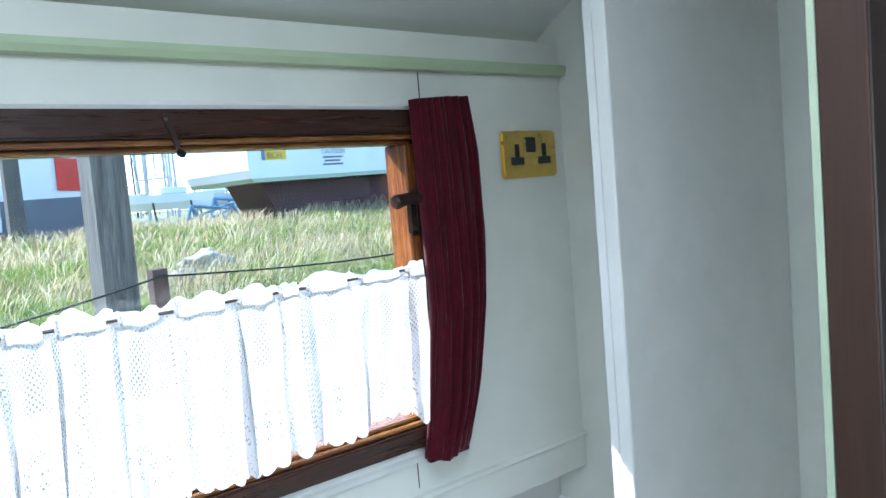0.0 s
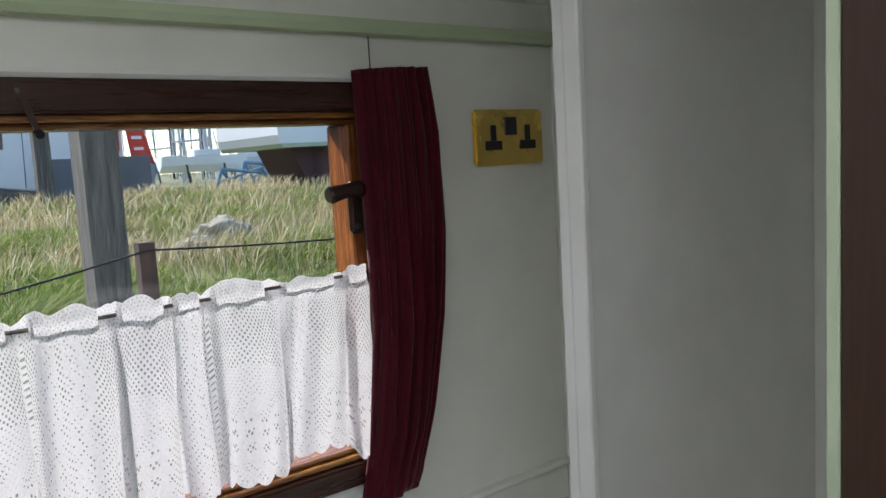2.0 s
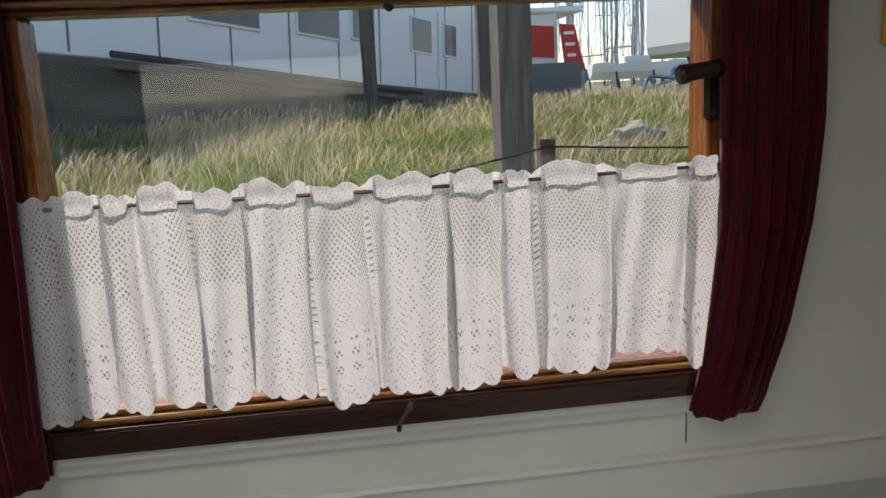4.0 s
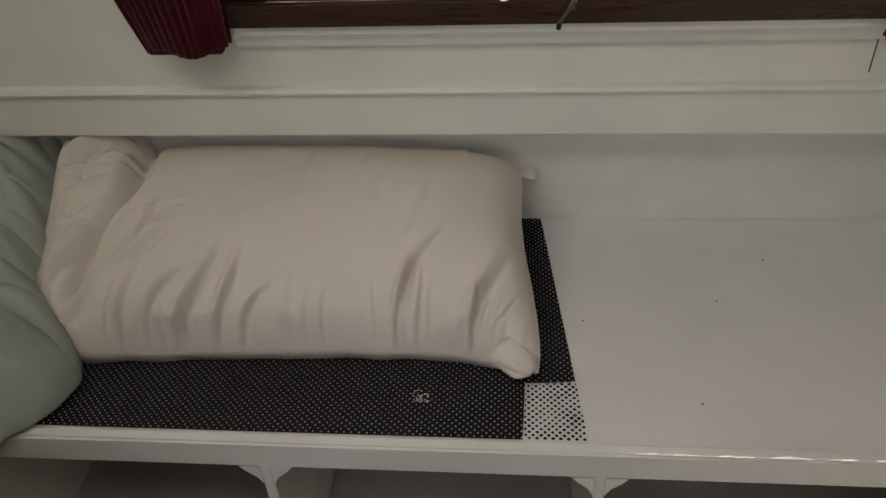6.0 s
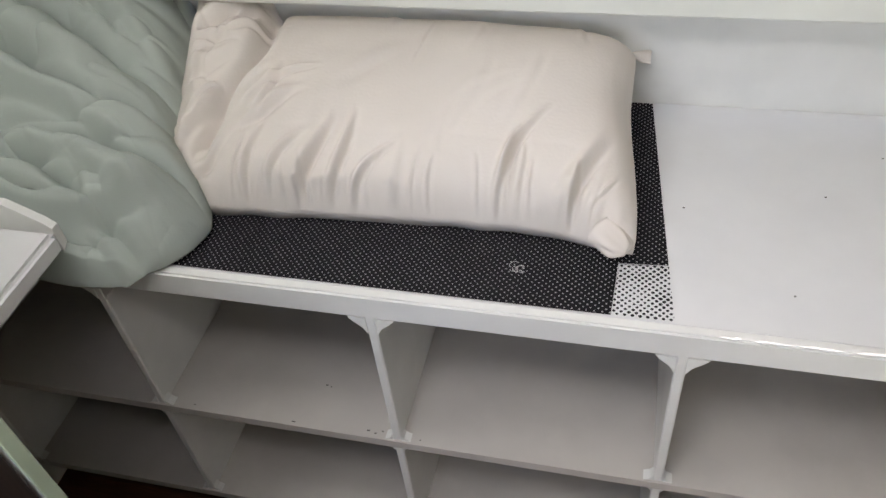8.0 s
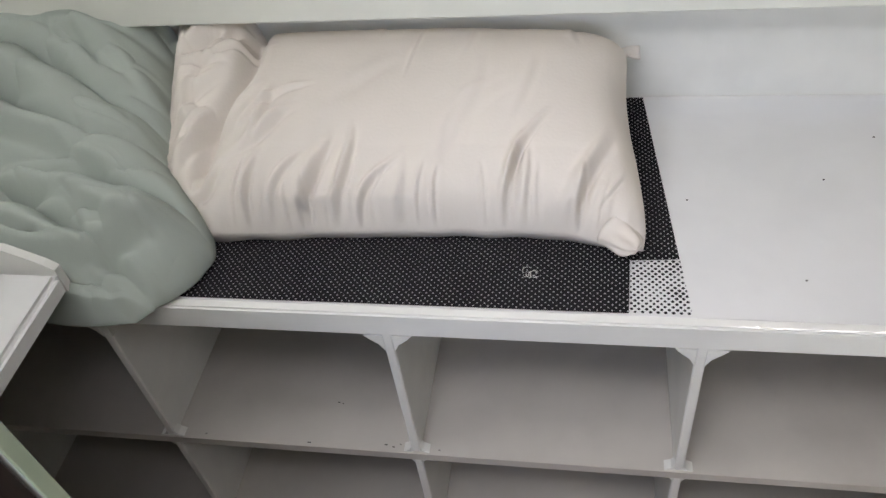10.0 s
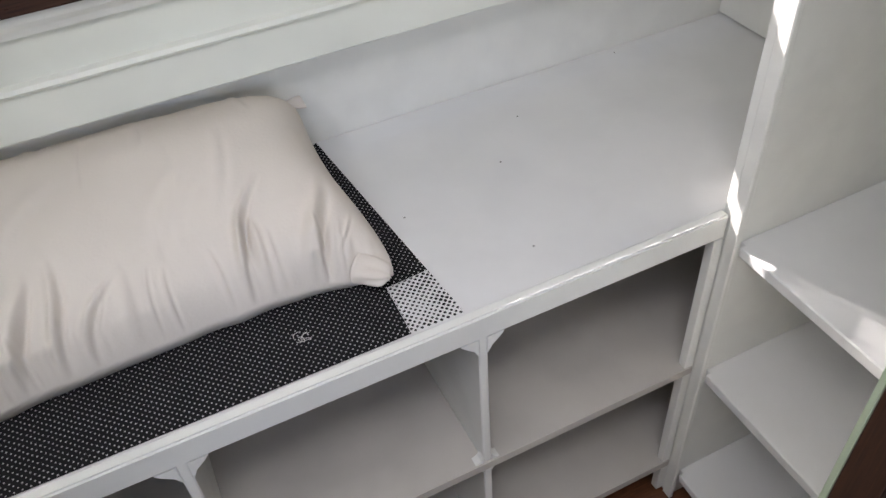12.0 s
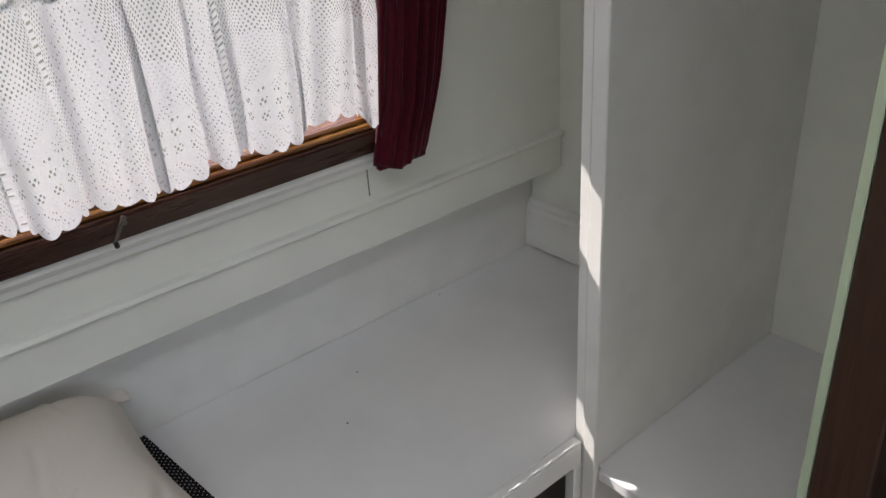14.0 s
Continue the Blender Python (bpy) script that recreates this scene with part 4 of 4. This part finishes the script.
# ---- outside: bank, fence, boats ----
def ground_z(x, y):
    """The rough bank that climbs from the wall to a level yard."""
    z = along([(-5000, -0.35), (0.13, -0.30), (0.9, 0.33), (1.2, 0.45), (2.4, 0.66), (4.0, 0.72), (6.5, 0.78), (11.0, 0.95), (16.0, 1.06), (5000, 1.10)], y)
    rough = 0.07 * noise.noise((x * 0.7, y * 0.7, 2)) + 0.04 * noise.noise((x * 2.1, y * 2.1, 5))
    return z + rough * min(1, max(0, (y - 0.6) / 1.5)) * (1 if y < 60 else 0)


def build_ground():
    xs = [-3000, -400, -60] + [-12 + 0.4 * i for i in range(100)] + [40, 90, 400, 3000]
    ys = [-4500, -400, -60, -12, -4, -1.9, 0.13, 0.5] + [0.8 + 0.3 * i for i in range(60)] + [20 + 2 * i for i in range(12)] + [60, 120, 400, 4500]
    verts = [(x, y, ground_z(x, y)) for y in ys for x in xs]
    n = len(xs)
    faces = [(j * n + i, j * n + i + 1, (j + 1) * n + i + 1, (j + 1) * n + i) for j in range(len(ys) - 1) for i in range(n - 1)]
    me = bpy.data.meshes.new("ground")
    me.from_pydata(verts, [], faces)
    me.materials.append(SOIL)
    for p in me.polygons:
        p.use_smooth = True
    return structure(new("ground", me), "rough grassy bank rising to a boatyard", "ground")


build_ground()


def grass(name, n, seed, near, reach, tall, width, droop, mat, label, patch, heads=0.0):
    """Arching blades in drifts; heads adds a thicker seed head to the tips."""
    rnd = np.random.RandomState(seed)
    d = near + reach * rnd.rand(n * 2) ** 1.2
    x = -1.5 - 0.42 * d + rnd.rand(n * 2) * (1.9 + 1.27 * d)
    drift = np.array([noise.noise((a * 0.9, b * 0.7, patch)) + 0.5 * noise.noise((a * 2.6, b * 2.0, patch + 4)) for a, b in zip(x, d)])
    keep = rnd.rand(n * 2) < 0.5 + 0.9 * drift
    d, x, drift = d[keep][:n], x[keep][:n], drift[keep][:n]
    n = len(d)
    h = tall * (0.45 + 0.75 * rnd.rand(n) + 0.5 * drift.clip(-0.4, 1)) * np.where(d < 2.0, 0.5, 1.0)
    # blades of one tuft lean the same way
    lx = np.array([0.10 + 0.55 * noise.noise((a * 1.7, b * 1.7, patch + 9)) for a, b in zip(x, d)]) + rnd.normal(0, 0.16, n)
    ly = np.array([-0.05 + 0.45 * noise.noise((a * 1.7, b * 1.7, patch + 15)) for a, b in zip(x, d)]) + rnd.normal(0, 0.14, n)
    w = width * (0.6 + 0.8 * rnd.rand(n)) + 0.00032 * d
    a = rnd.rand(n) * math.pi
    gx, gy = w * np.cos(a), w * np.sin(a)
    gz = np.array([ground_z(p, q) for p, q in zip(x, d)]) - 0.02
    rows = ((0, 1), (0, -1), (0.45, -0.85), (0.45, 0.85), (0.8, 0.5 + heads), (0.8, -0.5 - heads), (1, 0))
    m = len(rows)
    verts = np.zeros((n * m, 3))
    for k, (f, lw) in enumerate(rows):
        bend = droop * f ** 2.2
        verts[k::m, 0] = x + gx * lw + lx * h * 2 * bend
        verts[k::m, 1] = d + gy * lw + ly * h * 2 * bend
        verts[k::m, 2] = gz + h * (f - 0.25 * droop * f ** 3)
    faces = []
    for b in range(0, n * m, m):
        faces += [(b, b + 1, b + 2, b + 3), (b + 3, b + 2, b + 5, b + 4), (b + 4, b + 5, b + 6)]
    me = bpy.data.meshes.new(name)
    me.from_pydata(verts.tolist(), [], faces)
    me.materials.append(mat)
    return tagged(new(name, me), label, "grass", kind="stuff")


grass("grass", 150000, 7, 1.2, 10.5, 0.27, 0.0020, 1.0, GRASS, "long arching green grass on the bank", 9.0)
grass("dry_grass", 23000, 17, 3.4, 10.5, 0.36, 0.0015, 0.7, STRAW, "pale straw-coloured grass with seed heads on the bank", 31.0, 0.5)


def timber_post(x, y, w, dp, top, label, mat=None, lean=0.0):
    bm = bmesh.new()
    n = 14
    rings = []
    for k in range(n + 1):
        z = lerp(ground_z(x, y) - 0.1, top, k / n)
        ring = []
        for cx, cy in ((-1, -1), (-0.35, -1.03), (0.3, -0.98), (1, -1), (1, 1), (-1, 1)):
            j = 0.03 * noise.noise((cx * 3 + x * 7, cy * 2 + x, z * 3))
            ring.append(bm.verts.new((x + (cx * (1 + j) * w + lean * (z - 1)), y + cy * (1 + j) * dp, z)))
        rings.append(ring)
    for r0, r1 in zip(rings, rings[1:]):
        for k in range(6):
            bm.faces.new((r0[k], r0[(k + 1) % 6], r1[(k + 1) % 6], r1[k]))
    bm.faces.new(rings[-1])
    bmesh.ops.recalc_face_normals(bm, faces=bm.faces[:])
    return tagged(link("post", bm, mat or GREYWOOD), label, "post")


timber_post(0.732, 2.5, 0.071, 0.085, 3.0, "thick weathered grey timber post by the fence")
timber_post(0.767, 2.09, 0.030, 0.03, 1.218, "short brown fence stake holding the wire", RUSTWOOD)
timber_post(0.60, 12.0, 0.11, 0.1, 3.2, "slim grey timber post beside the houseboat")
timber_post(2.50, 12.2, 0.11, 0.1, 3.2, "slim grey timber post beside the houseboat")


def fence_wire():
    bm = bmesh.new()
    pts = []
    for k in range(25):
        t = k / 24
        pts.append((lerp(-0.9, 0.767, t), 2.05, lerp(1.02, 1.19, t) - 0.05 * math.sin(math.pi * t)))
    for k in range(1, 20):
        t = k / 19
        pts.append((lerp(0.767, 2.6, t), 2.05, lerp(1.19, 1.17, t) - 0.035 * math.sin(math.pi * t)))
    tube(pts, 0.0045, 6, bm)
    rnd = random.Random(2)
    for p in pts[::2]:
        a = rnd.uniform(0, 3)
        tube([(p[0] - 0.006, p[1] - 0.010, p[2] - 0.012 * math.cos(a)), (p[0] + 0.006, p[1] + 0.010, p[2] + 0.012 * math.cos(a))], 0.002, 4, bm)
    return tagged(link("barbed_wire", bm, WIRE), "sagging dark barbed wire strung along the bank", "wire")


fence_wire()


def rock(x, y, z, r, seed, label):
    bm = bmesh.new()
    bmesh.ops.create_icosphere(bm, subdivisions=4, radius=1)
    for v in bm.verts:
        k = 1 + 0.30 * noise.noise(v.co * 1.6 + Vector((seed, 0, 0))) + 0.14 * noise.noise(v.co * 4 + Vector((0, seed, 0))) + 0.05 * noise.noise(v.co * 11)
        v.co = Vector((x + v.co.x * k * r, y + v.co.y * k * r * 0.8, z + v.co.z * k * r * 0.62))
    return tagged(link("rock", bm, ROCK, smooth=True), label, "rock", group="rocks on the bank")


rock(2.52, 5.6, 0.91, 0.25, 1.0, "pale lichened boulder in the long grass")
rock(2.85, 5.5, 0.74, 0.18, 4.0, "pale lichened boulder in the long grass")
rock(2.12, 5.2, 0.84, 0.19, 7.0, "pale lichened boulder in the long grass")
rock(3.95, 5.8, 0.80, 0.26, 9.0, "flat pale boulder in the long grass")


# houseboat: local x along its side, local z up from the side's foot
def houseboat():
    th = tagged(empty("houseboat"), "long white houseboat aground with a red and slate bow", "boat")
    part("cabin_wall", boxes((-9, 8.62, 0, 0.12, 0.0, 3.2), bevel=0.02), BOATWHITE, th)
    part("hull", boxes((-9.2, 8.7, -0.25, 2.5, -1.6, -0.03), bevel=0.1), DARKHULL, th, "dark weathered hull side")
    part("roof", boxes((-9.2, 8.8, -0.2, 3, 3.2, 3.4), bevel=0.03), BOATWHITE, th)
    for k in range(11):
        part("plank_joint", boxes((-7.5 + 1.55 * k, -7.47 + 1.55 * k, -0.012, 0.0, 0.05, 3.1), bevel=0), HULLGREY, th)
    for a, b, z0, z1 in ((0.5, 1.8, 0.82, 1.6), (2.3, 3.1, 0.9, 1.6), (4.75, 5.65, 0.86, 1.6), (6.38, 6.98, 0.88, 1.62), (-2.2, -0.6, 0.75, 1.5)):
        w = part("window", boxes((a - 0.05, b + 0.05, -0.04, 0.0, z0 - 0.05, z1 + 0.05), bevel=0.01), BOATWHITE, th)
        part("pane", boxes((a, b, -0.05, -0.041, z0, z1), bevel=0), GLASSDARK, w, "dark glazed pane")
    part("door_edge", boxes((6.05, 6.12, -0.05, -0.001, 0.05, 1.9), bevel=0.005), BOATWHITE, th)
    for z, r in ((-0.12, 0.05), (-0.3, 0.035)):
        part("fender_pole", tube([(-4, -0.35, z + 0.15), (4.6, -0.35, z)], r, 8), DARKHULL, th)
    th.matrix_world = Matrix.Translation((-0.88, 14.0, 1.81)) @ Euler((0, math.atan2(0.57, 8.59), math.atan2(7.0, 4.98))).to_matrix().to_4x4()
    bw = tagged(empty("bow_boat"), "white motor boat with red canvas and slate hull", "boat")
    part("hull", prism([(3.6, 21.0), (6.95, 21.0), (7.7, 23.0), (7.1, 24.5), (3.6, 24.5)], "z", 0.9, 2.0), HULLGREY, bw, "slate blue hull")
    part("cabin", prism([(3.6, 21.3), (6.35, 21.3), (6.6, 23.6), (3.6, 23.6)], "z", 2.0, 3.35), BOATWHITE, bw)
    part("visor", boxes((3.5, 7.05, 21.1, 23.8, 3.35, 3.5), bevel=0.04), BOATWHITE, bw)
    part("red_canvas", prism([(5.55, 2.2), (6.25, 2.15), (6.25, 3.0), (5.55, 3.05)], "y", 21.22, 21.28), RED, bw, "red canvas side panel")
    part("red_banner", prism([(6.48, 2.0), (7.08, 1.75), (6.78, 3.0), (6.35, 3.05)], "y", 21.02, 21.08), RED, bw, "red lettered banner")
    for k in range(3):
        part("lettering", boxes((6.46 + 0.05 * k, 6.75 + 0.03 * k, 21.0, 21.015, 2.75 - 0.3 * k, 2.83 - 0.3 * k), bevel=0), BOATWHITE, bw)
    return th


houseboat()


def big_boat():
    th = tagged(empty("motor_boat"), "large white boat hull standing ashore with dark maroon keel", "boat")
    ox, oy = 6.95, 13.2
    part("hull", prism([(ox, 1.93), (ox + 4.6, 1.96), (ox + 5.2, 3.9), (ox - 0.05, 3.9), (ox - 0.05, 2.1)], "y", oy, oy + 3), BOATWHITE, th)
    part("chine", prism([(ox + 0.05, 1.85), (ox + 4.6, 1.88), (ox + 4.6, 1.96), (ox + 0.02, 1.93)], "y", oy + 0.02, oy + 3), GREEN, th, "pale green waterline stripe")
    part("keel", prism([(ox + 0.9, 1.05), (ox + 4.6, 1.05), (ox + 4.6, 1.85), (ox + 0.5, 1.85)], "y", oy + 0.6, oy + 2.2), ANTIFOUL, th, "dark maroon antifouled keel")
    plate = part("number_plate", boxes((ox + 0.25, ox + 0.80, oy - 0.02, oy - 0.002, 2.28, 2.46), bevel=0.004), YELLOW, th, "yellow number plate")
    part("blue_band", boxes((ox + 0.25, ox + 0.32, oy - 0.024, oy - 0.0205, 2.28, 2.46), bevel=0), BLUE, plate)
    for body, x, z, size, mt, pr in (("BCH", ox + 0.36, 2.31, 0.17, BLACK, plate), ("CAUTION", ox + 1.62, 2.36, 0.13, HULLGREY, th)):
        cu = bpy.data.curves.new("lettering", "FONT")
        cu.body, cu.size, cu.extrude = body, size, 0.001
        cu.materials.append(mt)
        ob = new("lettering", cu)
        ob.parent = pr
        ob.matrix_local = pose(x, oy - 0.025, z, 90, 0, 0)
    for k in range(3):
        part("lettering_bar", boxes((ox + 1.66 + 0.05 * (k == 1), ox + 2.15 - 0.06 * (k == 1), oy - 0.006, oy - 0.001, 2.27 - 0.075 * k, 2.31 - 0.075 * k), bevel=0), HULLGREY, th)
    return th


big_boat()


def yacht(x, y, z, size, mast, rake, hull, seed):
    th = tagged(empty("yacht"), "small laid-up yacht with a tall bare mast", "boat", group="yachts ashore")
    bm = bmesh.new()
    n, rings = 12, []
    for k in range(n + 1):
        t = k / n
        w = 0.9 * math.sin(math.pi * min(1, t * 0.55 + 0.42)) * size * 0.30
        rings.append([bm.verts.new((x + (t - 0.5) * 2.6 * size, y + dy * w, z + dz * size * (0.42 + 0.10 * (t - 0.4) ** 2))) for dy, dz in ((-1, 1), (-0.75, 0.45), (0, 0), (0.75, 0.45), (1, 1))])
    for a, b in zip(rings, rings[1:]):
        for k in range(4):
            bm.faces.new((a[k], a[k + 1], b[k + 1], b[k]))
        bm.faces.new((a[4], a[0], b[0], b[4]))
    bm.faces.new(rings[0])
    bm.faces.new(rings[-1][::-1])
    bmesh.ops.recalc_face_normals(bm, faces=bm.faces[:])
    part("hull", bm, hull, th)
    part("cabin", boxes((x - 0.35 * size, x + 0.45 * size, y - 0.2 * size, y + 0.2 * size, z + 0.42 * size, z + 0.62 * size), bevel=0.04), BOATWHITE, th)
    top = (x + rake, y, z + mast)
    part("mast", tube([(x + 0.1, y, z + 0.4 * size), top], 0.055, 8), MASTM, th, "bare alloy mast")
    for e in (-1.25, 1.25):
        part("stay", tube([(x + e * size, y, z + 0.45 * size), top], 0.012, 4), MASTM, th)
    part("boom", tube([(x + 0.1, y, z + 0.9 * size), (x - 0.9 * size, y, z + 0.85 * size)], 0.04, 6), MASTM, th)
    for k in (-0.6, 0.5):
        part("prop", tube([(x + k * size, y - 0.3, z + 0.2 * size), (x + k * size, y - 0.5, 1.1)], 0.04, 6), DARKHULL, th)
    return th


rnd = random.Random(12)
for x, y, z, sz, m, rk, hl in ((11.2, 28, 1.5, 1.3, 7.5, 0.1, BOATWHITE), (14.2, 31, 1.45, 1.2, 8, -0.1, BOATWHITE), (16.6, 30, 1.5, 1.4, 7, 0.2, HULLGREY), (19.5, 34, 1.6, 1.4, 8, 0.1, BOATWHITE), (12.8, 36, 1.5, 1.3, 9, 0.0, BLUE), (23.0, 36, 1.5, 1.5, 9, 0.1, BOATWHITE), (15.2, 26, 1.35, 0.9, 6, 0.15, ANTIFOUL), (9.6, 33, 1.4, 1.1, 8, 0.1, BLUE)):
    yacht(x, y, z, sz, m, rk, hl, x)
def far_mast(x, y, top, rake, r, dark):
    th = tagged(empty("mast"), "distant bare dark yacht mast with rigging" if dark else "distant bare alloy yacht mast with rigging", "mast", group="distant masts")
    th.location = (x, y, 1.1)
    mt = WIRE if dark else MASTM
    def pt(f, dx=0.0):
        return (rake * f + dx, 0, (top - 1.1) * f)
    rows = [("pole", [pt(0), pt(1)], [r, r * 0.6], mt), ("spreader", [pt(0.55, -0.55), pt(0.55, 0.55)], r * 0.45, mt),
            ("stay", [pt(0.02, -1.6), pt(0.98)], 0.012, WIRE), ("stay", [pt(0.02, 1.7), pt(0.95)], 0.012, WIRE),
            ("shroud", [pt(0.02, -0.4), pt(0.55, -0.55), pt(0.97)], 0.010, WIRE), ("shroud", [pt(0.02, 0.4), pt(0.55, 0.55), pt(0.97)], 0.010, WIRE)]
    for nm, pts, rad, m in rows:
        part(nm, tube(pts, rad, 5), m, th)
    return th


for k in range(30):
    y = rnd.uniform(30, 60)
    far_mast(y * rnd.uniform(0.30, 0.56), y, rnd.uniform(8, 13), rnd.uniform(-0.3, 0.3), rnd.uniform(0.045, 0.085), k % 7 == 3)


def trestle(x, y, w, h):
    th = tagged(empty("boat_cradle"), "blue painted steel boat cradle in the yard", "cradle", group="boat cradles")
    for a in (0, w):
        part("leg", tube([(x + a - 0.15, y, 1.1), (x + a, y, 1.1 + h)], 0.04, 6), BLUE, th)
        part("leg", tube([(x + a + 0.25, y, 1.1), (x + a, y, 1.1 + h)], 0.04, 6), BLUE, th)
    part("bar", tube([(x, y, 1.1 + h), (x + w, y, 1.1 + h * 0.7)], 0.045, 6), BLUE, th)
    part("brace", tube([(x - 0.1, y, 1.2), (x + w, y, 1.1 + h)], 0.035, 6), BLUE, th)
    return th


for x, y, w, h in ((8.1, 17.5, 1.4, 0.55), (9.4, 18.2, 1.2, 0.5), (7.2, 16.8, 1.0, 0.4)):
    trestle(x, y, w, h)
